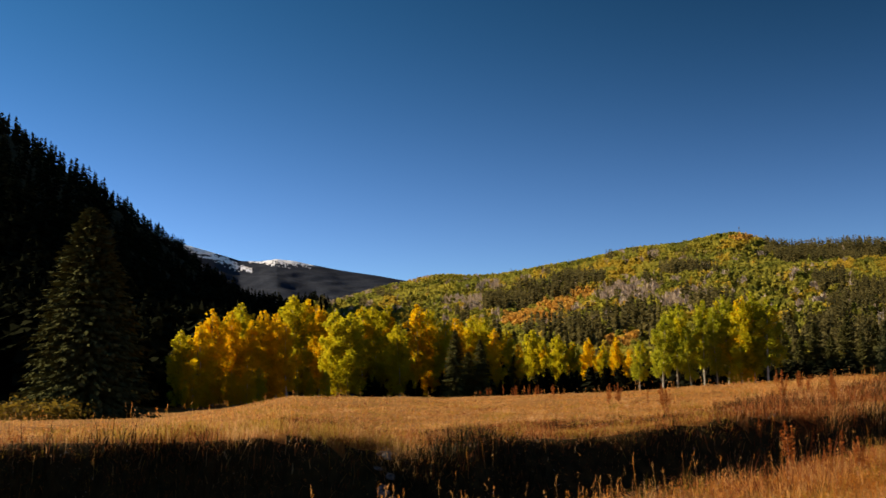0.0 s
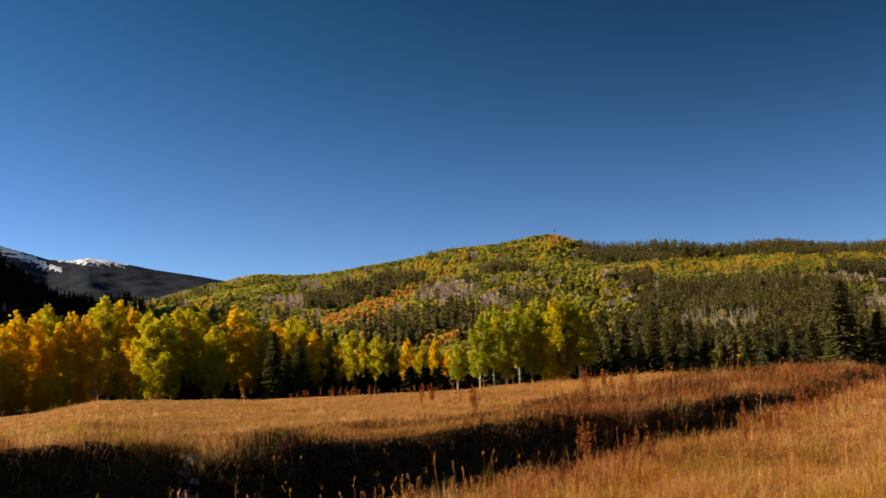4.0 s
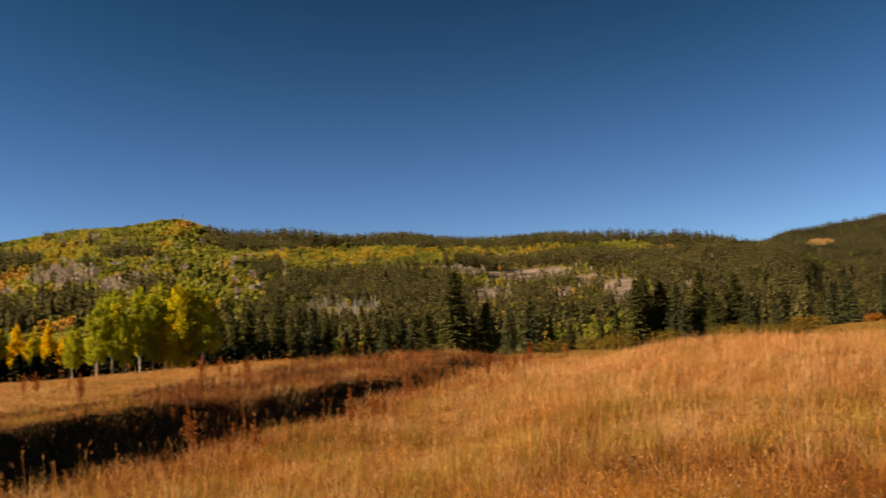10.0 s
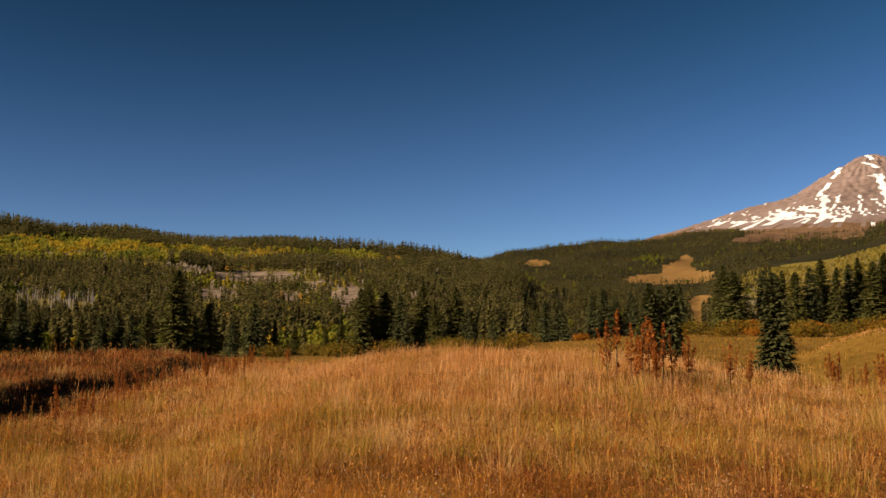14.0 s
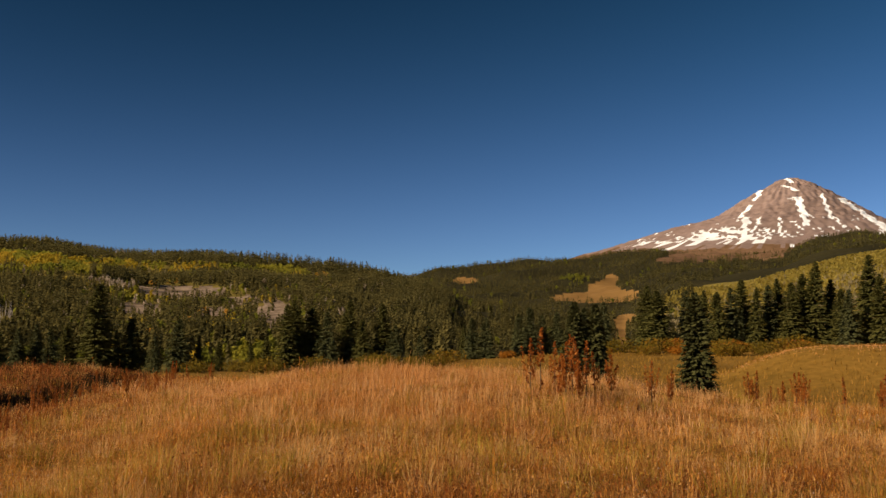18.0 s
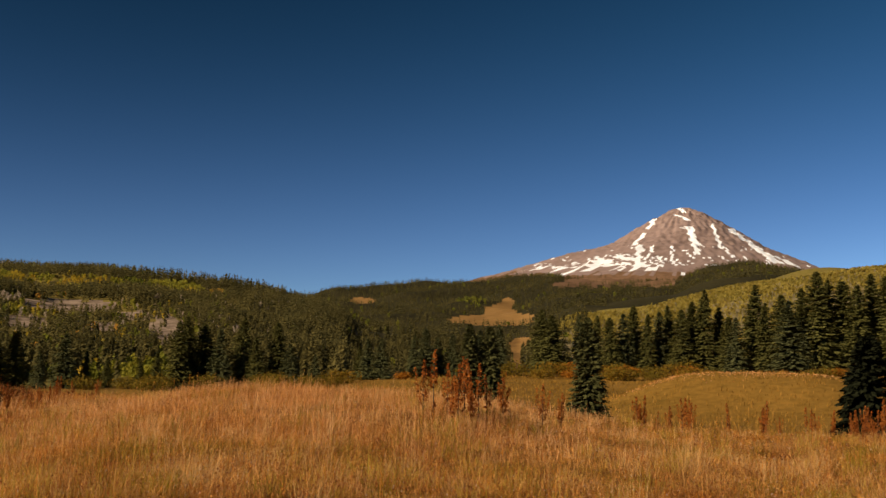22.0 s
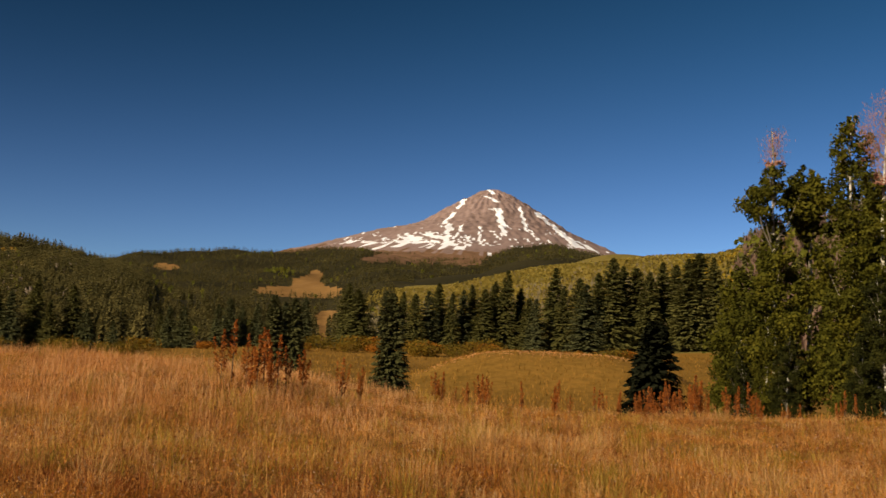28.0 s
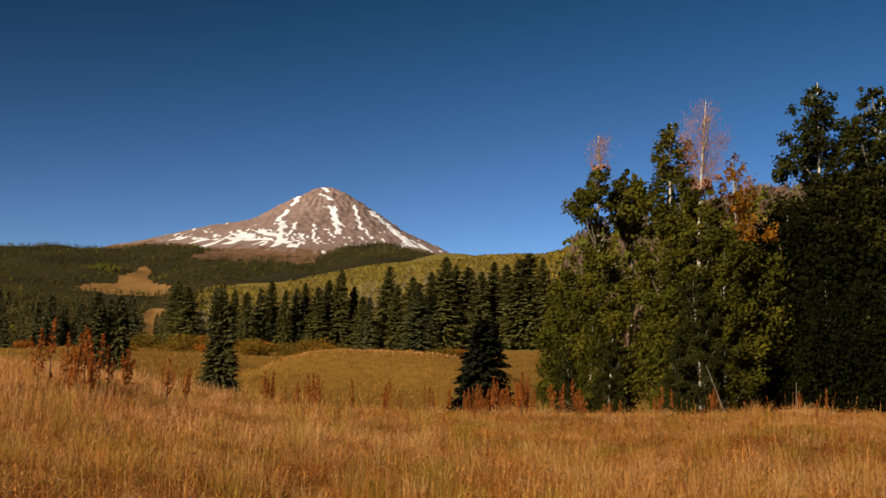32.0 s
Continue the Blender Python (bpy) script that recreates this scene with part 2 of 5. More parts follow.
# Needle colour lifted and browned: sun and haze on the far slopes are in it.
L_FAR = leaf_material("sunlit_conifer_needles", (0.070, 0.063, 0.023), (0.115, 0.099, 0.036), (0.17, 0.14, 0.05), 0.35, 0.25)
L_BLUE = leaf_material("blue_spruce_needles", (0.058, 0.063, 0.028), (0.102, 0.108, 0.046), (0.160, 0.163, 0.070), 0.25, 0.3)
L_YOUNG = leaf_material("young_spruce_needles", (0.036, 0.038, 0.014), (0.068, 0.069, 0.025), (0.118, 0.115, 0.045), 0.15, 0.3)
L_LONE = leaf_material("sunlit_lone_spruce_needles", (0.036, 0.041, 0.016), (0.070, 0.075, 0.029), (0.120, 0.122, 0.050), 0.03, 0.3)
L_ROSE = leaf_material("dull_rose_bare_twigs", (0.12, 0.075, 0.060), (0.17, 0.11, 0.085), (0.22, 0.15, 0.11), 0.15)
# Two darker copies of the aspen leaves, with the stand's shade in their colour.
L_ASPEN_DIM = leaf_material("dim_shade_aspen_leaves", (0.013, 0.016, 0.004), (0.025, 0.028, 0.006), (0.050, 0.050, 0.009), 0.12, 0.22)
L_ASPEN_SHADE = leaf_material("shade_aspen_leaves", (0.004, 0.005, 0.002), (0.008, 0.009, 0.003), (0.017, 0.018, 0.005), 0.05)
L_PINK = leaf_material("reddish_bare_twigs", (0.26, 0.12, 0.09), (0.34, 0.17, 0.12), (0.40, 0.22, 0.15), 0.15)
L_RUSSET = leaf_material("russet_aspen_leaves", (0.22, 0.10, 0.014), (0.32, 0.14, 0.016), (0.42, 0.20, 0.02), 0.45)
M_LIMB = two_scale("grey_aspen_limb_bark", [(0.35, (0.16, 0.14, 0.11)), (0.65, (0.26, 0.23, 0.18))], [(0.35, (0.08, 0.07, 0.05)), (0.65, (0.28, 0.25, 0.2))], 0.8, 3.0, 0.85, 0.3, (1, 1, 3), 0.6)
L_WILLOW = leaf_material("autumn_willow_leaves", (0.12, 0.098, 0.016), (0.21, 0.135, 0.020), (0.40, 0.14, 0.02), 0.4, 0.2)
L_STRAW = leaf_material("straw_grass_blades", (0.30, 0.105, 0.015), (0.62, 0.25, 0.044), (0.82, 0.47, 0.17), 0.45, 0.12)
L_RUST = leaf_material("rust_red_weeds", (0.12, 0.036, 0.012), (0.28, 0.085, 0.024), (0.44, 0.19, 0.07), 0.3, 0.2)
L_OLIVE = leaf_material("olive_grass_blades", (0.12, 0.098, 0.012), (0.27, 0.185, 0.020), (0.44, 0.28, 0.05), 0.38, 0.12)
L_UNDER = leaf_material("mixed_meadow_undergrowth", (0.13, 0.085, 0.016), (0.30, 0.135, 0.03), (0.50, 0.26, 0.085), 0.35, 0.35)
# Ditch weeds, their colour taken down to hold the bank's shade.
L_DITCH_SHADE = leaf_material("ditch_weeds_shade", (0.012, 0.011, 0.005), (0.028, 0.021, 0.007), (0.075, 0.035, 0.012), 0.1, 0.3)
L_THATCH = leaf_material("dead_grass_litter", (0.20, 0.10, 0.035), (0.32, 0.19, 0.085), (0.46, 0.33, 0.20), 0.2)
L_VALLEY = leaf_material("valley_grass_blades", (0.16, 0.088, 0.016), (0.275, 0.145, 0.028), (0.41, 0.22, 0.055), 0.3)
L_BEIGE = leaf_material("bleached_grass_blades", (0.40, 0.195, 0.062), (0.57, 0.315, 0.118), (0.72, 0.46, 0.21), 0.45, 0.22)
L_PALEGRASS = leaf_material("feathery_grass_heads", (0.50, 0.215, 0.070), (0.69, 0.345, 0.135), (0.82, 0.50, 0.26), 0.45, 0.15)
L_DOCK = leaf_material("rust_orange_dock_seeds", (0.17, 0.050, 0.012), (0.29, 0.088, 0.018), (0.42, 0.16, 0.042), 0.3)
L_TWIG = leaf_material("brown_shrub_twigs", (0.09, 0.05, 0.03), (0.15, 0.085, 0.05), (0.22, 0.13, 0.08), 0.15)
L_SEDGE = leaf_material("dark_brown_sedge", (0.030, 0.018, 0.007), (0.065, 0.036, 0.012), (0.13, 0.06, 0.02), 0.15, 0.3)
L_TUSSOCK = leaf_material("yellow_green_tussock_blades", (0.20, 0.14, 0.022), (0.35, 0.24, 0.036), (0.50, 0.34, 0.08), 0.4, 0.2)
L_CHAFF = leaf_material("pinkish_grass_chaff", (0.26, 0.13, 0.085), (0.42, 0.27, 0.19), (0.58, 0.46, 0.38), 0.3, 0.3)
L_BLOOM = leaf_material("pale_seed_tufts", (0.45, 0.38, 0.33), (0.58, 0.50, 0.44), (0.70, 0.64, 0.58), 0.3)


# ---- mesh helpers ----
def mesh_np(name, verts, faces, materials, tone=None, index=None, smooth=False):
    """A mesh from arrays; faces is an (n, 3 or 4) array, tone a value per vertex."""
    faces = np.asarray(faces, dtype=np.int32)
    me = bpy.data.meshes.new(name)
    nf, k = faces.shape
    me.vertices.add(len(verts))
    me.vertices.foreach_set("co", np.asarray(verts, dtype=np.float32).ravel())
    me.loops.add(nf * k)
    me.loops.foreach_set("vertex_index", faces.ravel())
    me.polygons.add(nf)
    me.polygons.foreach_set("loop_start", np.arange(0, nf * k, k, dtype=np.int32))
    for m in materials:
        me.materials.append(m)
    if index is not None:
        me.polygons.foreach_set("material_index", np.asarray(index, dtype=np.int32))
    if smooth:
        me.polygons.foreach_set("use_smooth", np.ones(nf, dtype=bool))
    if tone is not None:
        me.attributes.new("tone", "FLOAT", "POINT").data.foreach_set("value", np.asarray(tone, dtype=np.float32))
    me.update(calc_edges=True)
    return me


def part(name, me, parent, label=""):
    ob = new(name, me)
    ob.parent = parent
    return tagged(ob, label) if label else ob


def diamonds(C, A, B, LA, LB):
    """Leaf-shaped quads: centres C, unit axes A and B, half lengths LA and LB."""
    a, b = A * LA[:, None], B * LB[:, None]
    v = np.stack([C - a, C + b - a * 0.1, C + a, C - b - a * 0.1], 1).reshape(-1, 3)
    return v, np.arange(len(v)).reshape(-1, 4)


def unit(v):
    return v / np.maximum(np.linalg.norm(v, axis=-1, keepdims=True), 1e-9)


def random_frames(rng, n, up=0.0):
    A = unit(rng.normal(size=(n, 3)))
    N = unit(rng.normal(size=(n, 3)) + np.array([0, 0, up]))
    B = unit(np.cross(N, A))
    return A, B


def facing(rng, N, loose):
    """Axes of leaves whose faces look along N, loosely."""
    N = unit(N + rng.normal(size=N.shape) * loose)
    A = unit(np.cross(N, rng.normal(size=N.shape)))
    return A, np.cross(N, A)


def tube(points, radii, sides=7):
    """A tapered tube through the points."""
    P, R = np.asarray(points, float), np.asarray(radii, float)
    T = unit(np.gradient(P, axis=0))
    ref = np.array([0.31, 0.95, 0.02])
    U = unit(np.cross(T, ref))
    V = np.cross(T, U)
    a = np.linspace(0, 2 * np.pi, sides, endpoint=False)
    v = P[:, None] + R[:, None, None] * (np.cos(a)[None, :, None] * U[:, None] + np.sin(a)[None, :, None] * V[:, None])
    n = len(P)
    i, j = np.meshgrid(np.arange(n - 1), np.arange(sides), indexing="ij")
    f = np.stack([i * sides + j, i * sides + (j + 1) % sides, (i + 1) * sides + (j + 1) % sides, (i + 1) * sides + j], -1)
    return v.reshape(-1, 3), f.reshape(-1, 4)


def joined(pieces):
    vs, fs, n = [], [], 0
    for v, f in pieces:
        vs.append(v)
        fs.append(f + n)
        n += len(v)
    return np.concatenate(vs), np.concatenate(fs)


# ---- the lie of the land, by bearing (degrees clockwise from +y) and distance from the eye ----
EYE = 1.5
T_AZ = [-180, -100, -60, -40, -22, -14, -8, 0, 8, 16, 22, 30, 40, 46, 52, 58, 64, 72, 80, 90, 110, 150, 180]
T_CREST = [-1.5, -1.2, -0.8, -0.7, -0.6, -0.6, 0.4, 0.2, 0.3, 0.6, 0.8, 0.72, 0.7, 0.8, 0.6, -0.25, -0.9, -1.1, -0.9, -0.5, -0.5, -1.5, -1.5]
T_CREST_R = [60, 60, 70, 80, 80, 85, 95, 95, 85, 75, 65, 52, 42, 38, 36, 36, 36, 38, 40, 42, 45, 60, 60]
T_FOOT = [0.6, 1, 1, 0.4, 0.1, -0.15, 0.35, 0.25, 0.25, 0.35, 0.65, 0.8, 1, 1.4, 1.8, 2, 2.2, 2.2, 2.2, 2.2, 2, 1, 0.6]
T_FOOT_R = [300, 250, 180, 160, 160, 170, 185, 190, 190, 200, 220, 240, 250, 260, 270, 290, 300, 290, 260, 240, 240, 300, 300]
R_AZ = [-180, -110, -60, -40, -30, -22, -18, -14, -12, -10, -8, -6, -4, -2, 1, 4, 6, 9, 12, 15, 17, 20, 25, 30, 34, 40, 43, 45.5, 47.5, 52, 56, 59, 62, 65, 70, 74, 77, 81, 83, 87, 92, 110, 180]
R_EL = [4.7, 6, 12, 15, 15.2, 12.7, 10.3, 7.5, 6, 4.9, 4.7, 4.82, 5.32, 5.72, 5.82, 6.07, 6.42, 6.92, 7.32, 7.57, 7.07, 6.67, 6.68, 6.30, 6.30, 6.02, 5.77, 5.5, 4.2, 3.6, 3.5, 4.85, 5.2, 5.8, 6.7, 7.15, 7.4, 8.3, 9.2, 10.0, 10.0, 9, 5]
R_R = [900, 900, 900, 900, 900, 900, 950, 1000, 1050, 1100, 1200, 1300, 1350, 1350, 1350, 1350, 1350, 1350, 1350, 1350, 1350, 1350, 1350, 1350, 1350, 1350, 1350, 1300, 1150, 1000, 950, 900, 900, 900, 900, 850, 800, 750, 750, 750, 750, 800, 900]
B_AZ = [-180, 30, 40, 44, 45.5, 46.4, 51, 54, 56, 57.8, 60, 62, 64, 66, 68, 69.5, 71, 75, 180]
B_EL = [3, 4, 4.6, 5.3, 5.75, 6.0, 6.35, 6.42, 6.72, 6.8, 6.5, 6.4, 6.5, 7.05, 7.3, 6.9, 6.4, 5, 3]
tan = lambda d: np.tan(np.radians(d))


def wobble(x, y, size, seed):
    """Smooth pseudo-random undulation between about -1 and 1."""
    r = np.random.RandomState(seed)
    s = 0
    for k in range(7):
        a, p, w = r.uniform(0, 2 * np.pi), r.uniform(0, 2 * np.pi), r.uniform(0.6, 1.9)
        s = s + np.sin((x * np.cos(a) + y * np.sin(a)) * 2 * np.pi * w / size + p)
    return s / 3.2


def ditch_far(a):
    """The far lip of the ditch, so far along it."""
    return np.interp(a, [4, 9, 13, 15.5, 19, 21, 23.5, 26, 30, 36, 46, 72], [21.0, 20.0, 18.0, 16.8, 16.3, 14.8, 12.4, 11.1, 10.8, 11.1, 12.0, 13.6])


def height(x, y):
    x, y = np.asarray(x, float), np.asarray(y, float)
    r = np.hypot(x, y)
    az = np.degrees(np.arctan2(x, y))
    at = lambda ta, tv: np.interp(az, ta, tv)
    rc, rf, rr = at(T_AZ, T_CREST_R), at(T_AZ, T_FOOT_R), at(R_AZ, R_R)
    zc, zf, zr = EYE + rc * tan(at(T_AZ, T_CREST)), EYE + rf * tan(at(T_AZ, T_FOOT)), EYE + rr * tan(at(R_AZ, R_EL))
    rb = np.full_like(r, 2300.0)
    zb = EYE + rb * tan(at(B_AZ, B_EL))
    dip = np.interp(az, [-30, 10, 35, 45, 85, 110], [0.3, 0.3, 0.8, 1.3, 1.3, 0.5])
    K = np.stack([0 * r - 40, 0 * r, 0 * r + 12, rc, rc * 1.45, rf, 0.45 * rf + 0.55 * rr, rr, 0.55 * rr + 0.45 * rb, rb, 0 * r + 4800, 0 * r + 5400])
    Z = np.stack([0 * r, 0 * r, 0 * r + 0.15 + 0.12 * zc, zc, zc - dip, zf, 0.47 * zf + 0.53 * zr, zr, 0.5 * zr + 0.5 * zb - 12, zb, zb * 0.5, zb * 0.4])
    S = np.diff(Z, axis=0) / np.diff(K, axis=0)
    same = S[1:] * S[:-1] > 0
    D = np.where(same, 2 * S[1:] * S[:-1] / np.where(same, S[1:] + S[:-1], 1), 0)
    out = np.zeros_like(r)
    for i in range(1, len(K) - 2):
        h = K[i + 1] - K[i]
        t = np.clip((r - K[i]) / h, 0, 1)
        m = (r >= K[i]) & (r < K[i + 1])
        v = (1 + 2 * t) * (1 - t) ** 2 * Z[i] + t * (1 - t) ** 2 * h * D[i - 1] + t * t * (3 - 2 * t) * Z[i + 1] + t * t * (t - 1) * h * D[i]
        out = np.where(m, v, out)
    out = np.where(r >= K[-2], Z[-2], out)
    out = out + 0.10 * wobble(x, y, 9, 3) * np.clip(r / 12, 0, 1) * np.clip(2 - r / 60, 0, 1)
    out = out + wobble(x, y, 190, 5) * np.clip((r - 300) / 500, 0, 1) * 5
    # a grassy hummock in the hollow below the spruces
    window = np.exp(-((az - 68.2) / 6.8) ** 4)
    out = out + window * (4.9 * np.exp(-((r - 138) / 16) ** 2) - 2.2 * np.exp(-((r - 185) / 24) ** 2))
    # a washed-out ditch that runs away to the right, its far bank the steeper
    p, a = (y - x) * 0.7071, (x + y) * 0.7071
    edge = 0.50 * wobble(x, y, 8, 8) + 0.12 * wobble(x, y, 2.2, 9)
    lip = np.interp(a, [0, 10, 30, 45, 60, 72], [8.3, 8.4, 8.7, 9.6, 11.4, 12.4]) + edge
    far = ditch_far(a) + edge
    deep = np.interp(a, [-30, -10, 20, 23, 30, 44, 56], [0.0, 2.6, 2.4, 1.2, 0.8, 0.45, 0.0]) * (1 - 0.42 * np.clip(wobble(x, y, 5.5, 91), 0, 1.2))
    step = lambda t: np.clip(t, 0, 1) ** 2 * (3 - 2 * np.clip(t, 0, 1))
    out = out - deep * step((p - lip) / 2.4) * step((far - p) / np.interp(a, [14, 24], [1.8, 0.9]))
    # the far bank stands up as a low berm at its left end
    berm = np.interp(az, [-45, -22, -14, -10, -6.7, -3], [0.5, 0.55, 0.62, 0.33, 0.1, 0.0]) * (np.cos(np.radians(az)) > 0)
    out = out + berm * step((p - far + 2.2) / 1.8) * np.exp(-(np.maximum(p - far - 1, 0) / 9) ** 2)
    # a small gully washed into the far bank
    out = out - 0.5 * np.exp(-((az + 2.1) / 1.3) ** 2) * np.exp(-((r - 24.2) / 2.2) ** 2)
    # the near bank lies lower than the far one
    out = out - 0.45 * step((p - 1.5) / 5.0) * step((lip + 3 - p) / 3.0) * np.interp(a, [-5, 5, 40, 58], [0, 1, 1, 0])
    return out


def polar(az, r):
    a = np.radians(az)
    return r * np.sin(a), r * np.cos(a)


def place(az, r, sink=0.0):
    x, y = polar(az, r)
    return float(x), float(y), float(height(x, y)) - sink


def inside(az, el, az0, el0, ra, re, rough=0.0):
    n = rough * wobble(az, el * 2, 1.1, 9)
    return ((az - az0) / ra) ** 2 + ((el - el0) / re) ** 2 + n < 1


OPEN_SLOPES = [(54.6, 4.72, 2.2, 0.30), (55.0, 5.15, 0.85, 0.42), (55.35, 5.6, 0.38, 0.26), (56.0, 4.92, 0.85, 0.17), (47.7, 5.62, 0.65, 0.16), (55.95, 3.4, 0.5, 0.42), (55.85, 2.6, 0.35, 0.5), (56.3, 3.7, 0.35, 0.14)]
SCREES = [(33.2, 4.9, 2.4, 0.30), (31.2, 4.0, 1.0, 0.30), (37.9, 3.8, 0.9, 0.75), (36.4, 4.5, 1.3, 0.22), (34.8, 3.9, 0.8, 0.25)]


def ground_kind(x, y):
    """0 meadow, 1 valley grass, 2 forest floor, 3 dry hillside, 4 scree, 5 alpine turf."""
    r, az = np.hypot(x, y), np.degrees(np.arctan2(x, y))
    el = np.degrees(np.arctan2(height(x, y) - EYE, r))
    foot = np.interp(az, T_AZ, T_FOOT_R)
    k = np.where(r < np.interp(az, T_AZ, T_CREST_R) * 1.3, 0, np.where(r < foot * 1.05, 1, 2))
    k = np.where((az > -24) & (az < 20) & (r < 175), 0, k)
    # 7: the darkened conifer floor
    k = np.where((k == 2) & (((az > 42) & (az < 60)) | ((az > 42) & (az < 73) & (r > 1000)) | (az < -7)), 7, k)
    for a, e, ra, re in OPEN_SLOPES:
        k = np.where((r > 250) & (r < 2400) & inside(az, el, a, e, ra, re, 0.18), 3, k)
    for a, e, ra, re in SCREES:
        k = np.where((r > 350) & inside(az, el, a, e, ra, re, 0.35), 4, k)
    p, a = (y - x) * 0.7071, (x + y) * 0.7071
    # 6: ditch sod in its shade-dark colour
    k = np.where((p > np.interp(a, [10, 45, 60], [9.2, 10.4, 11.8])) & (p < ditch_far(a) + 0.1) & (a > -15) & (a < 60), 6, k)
    for a0, e0, ra, re in ((60.2, 6.85, 2.2, 0.36), (62.8, 6.75, 1.5, 0.3), (58.6, 6.6, 0.9, 0.16)):
        k = np.where((r > 1500) & inside(az, el, a0, e0, ra, re, 0.5), 5, k)
    return k


# ---- ground: one sheet to the horizon ----
def build_ground():
    azs = np.concatenate([np.arange(-180, -28, 3.0), np.arange(-28, 44, 0.33), np.arange(44, 58, 0.13), np.arange(58, 60, 0.3), np.arange(60, 100, 0.36), np.arange(100, 180, 3.0)])
    rs = np.concatenate([[0.002], np.arange(0.5, 10, 1.0), np.arange(10, 32, 0.25), np.arange(32, 60, 0.6), np.geomspace(60, 300, 60), np.geomspace(305, 2500, 230), np.geomspace(2560, 4850, 14)])
    A, R = np.meshgrid(azs, rs)
    X, Y = polar(A, R)
    Z = height(X, Y)
    v = np.stack([X, Y, Z], -1).reshape(-1, 3)
    na, nr = len(azs), len(rs)
    i, j = np.meshgrid(np.arange(nr - 1), np.arange(na), indexing="ij")
    f = np.stack([i * na + j, i * na + (j + 1) % na, (i + 1) * na + (j + 1) % na, (i + 1) * na + j], -1).reshape(-1, 4)[:, ::-1]
    c = v[f].mean(1)
    idx = ground_kind(c[:, 0], c[:, 1])
    me = mesh_np("ground", v, f, [M_MEADOW, M_VALLEY, M_FLOOR, M_TAN, M_SCREE, M_ALPINE, M_BANK_SHADE, M_DARK_FLOOR], None, idx, True)
    tagged(new("ground", me), "rolling meadow and wooded slopes in autumn colours", "ground", "", "structure")


build_ground()


# ---- far mountains ----
def build_peak():
    """A bare, rounded rock pyramid with snow in its gullies."""
    cx, cy = polar(64.35, 4000.0)
    top = EYE + 4000 * tan(10.5)
    deg = 4000 * math.pi / 180
    phi = np.linspace(0, 2 * np.pi, 440, endpoint=False)
    d = np.concatenate([np.linspace(0, 430, 110), np.linspace(440, 700, 22), np.linspace(740, 1700, 14)])
    P, D = np.meshgrid(phi, d)
    X, Y = cx + D * np.sin(P), cy + D * np.cos(P)
    rel = (P - radians(64.35) + np.pi) % (2 * np.pi) - np.pi
    side = np.sin(rel)                                        # +1: the right flank
    dr = np.interp(D / deg, [0, 0.35, 0.7, 1.18, 2.2, 3.4, 4.46, 5.9, 7.5, 10, 24], [0, 0.06, 0.18, 0.41, 1.0, 1.77, 2.48, 3.11, 3.9, 4.8, 8.6])
    dl = np.interp(D / deg, [0, 0.35, 0.7, 1.27, 2.41, 3.81, 4.6, 6.3, 8.2, 10, 24], [0, 0.08, 0.22, 0.58, 1.2, 2.1, 2.35, 2.76, 3.36, 3.9, 8.0])
    w = 0.5 + 0.5 * side
    drop = w * dr + (1 - w) * dl
    wind = 1.6 * wobble(X, Y, 240, 23)
    rib = (np.sin(P * 17 + 2.2 * np.sin(D / 90.0) + wind) * 0.5 + np.sin(P * 31 + 1.0 + 1.5 * np.sin(D / 60.0) + 2 * wind) * 0.3 + np.sin(P * 57 + D / 40) * 0.2) * (0.7 + 0.5 * wobble(X, Y, 150, 24))
    rough = wobble(X, Y, 60, 21) * 0.6 + wobble(X, Y, 25, 22) * 0.4
    fade = np.clip(D / 70, 0, 1)
    Z = top - drop * deg + (rib * 3.4 + rough * 4.0) * fade
    v = np.stack([X, Y, Z], -1).reshape(-1, 3)
    na, nr = len(phi), len(d)
    i, j = np.meshgrid(np.arange(nr - 1), np.arange(na), indexing="ij")
    f = np.stack([i * na + j, (i + 1) * na + j, (i + 1) * na + (j + 1) % na, i * na + (j + 1) % na], -1).reshape(-1, 4)
    c = v[f].mean(1)
    az = np.degrees(np.arctan2(c[:, 0], c[:, 1]))
    el = np.degrees(np.arctan2(c[:, 2] - EYE, np.hypot(c[:, 0], c[:, 1])))
    speck = 0.55 * wobble(az, el * 2.4 + 0.6 * az, 1.1, 31) + 0.5 * wobble(az, el * 1.7 - 0.3 * az, 0.42, 32) + 0.4 * wobble(az + 0.5 * el, el, 0.2, 33)
    snow = np.zeros(len(c), bool)
    # gullies: bearing and height at the top end, the same at the foot, half width
    for a0, e0, a1, e1, hw in ((64.72, 9.55, 65.15, 8.10, 0.20), (64.35, 9.48, 64.9, 9.30, 0.10), (65.87, 9.65, 66.30, 8.36, 0.09), (62.98, 9.95, 62.62, 9.45, 0.12), (62.5, 9.25, 61.85, 8.60, 0.13),
                               (66.72, 9.37, 68.9, 7.75, 0.16), (67.9, 8.45, 69.1, 7.55, 0.22), (69.0, 7.92, 70.1, 7.30, 0.14), (62.25, 8.65, 61.95, 7.35, 0.20), (63.87, 8.55, 63.8, 7.60, 0.08),
                               (62.9, 8.6, 62.5, 7.9, 0.08), (64.2, 10.5, 64.45, 10.25, 0.14), (64.05, 10.15, 64.75, 9.85, 0.16), (66.4, 8.5, 66.9, 7.9, 0.07)):
        t = np.clip((e0 - el) / (e0 - e1), 0, 1)
        mid = a0 + (a1 - a0) * t + 0.05 * np.sin(el * 19)
        snow |= (np.abs(az - mid) < hw * (0.88 + 0.32 * speck)) & (el < e0) & (el > e1)
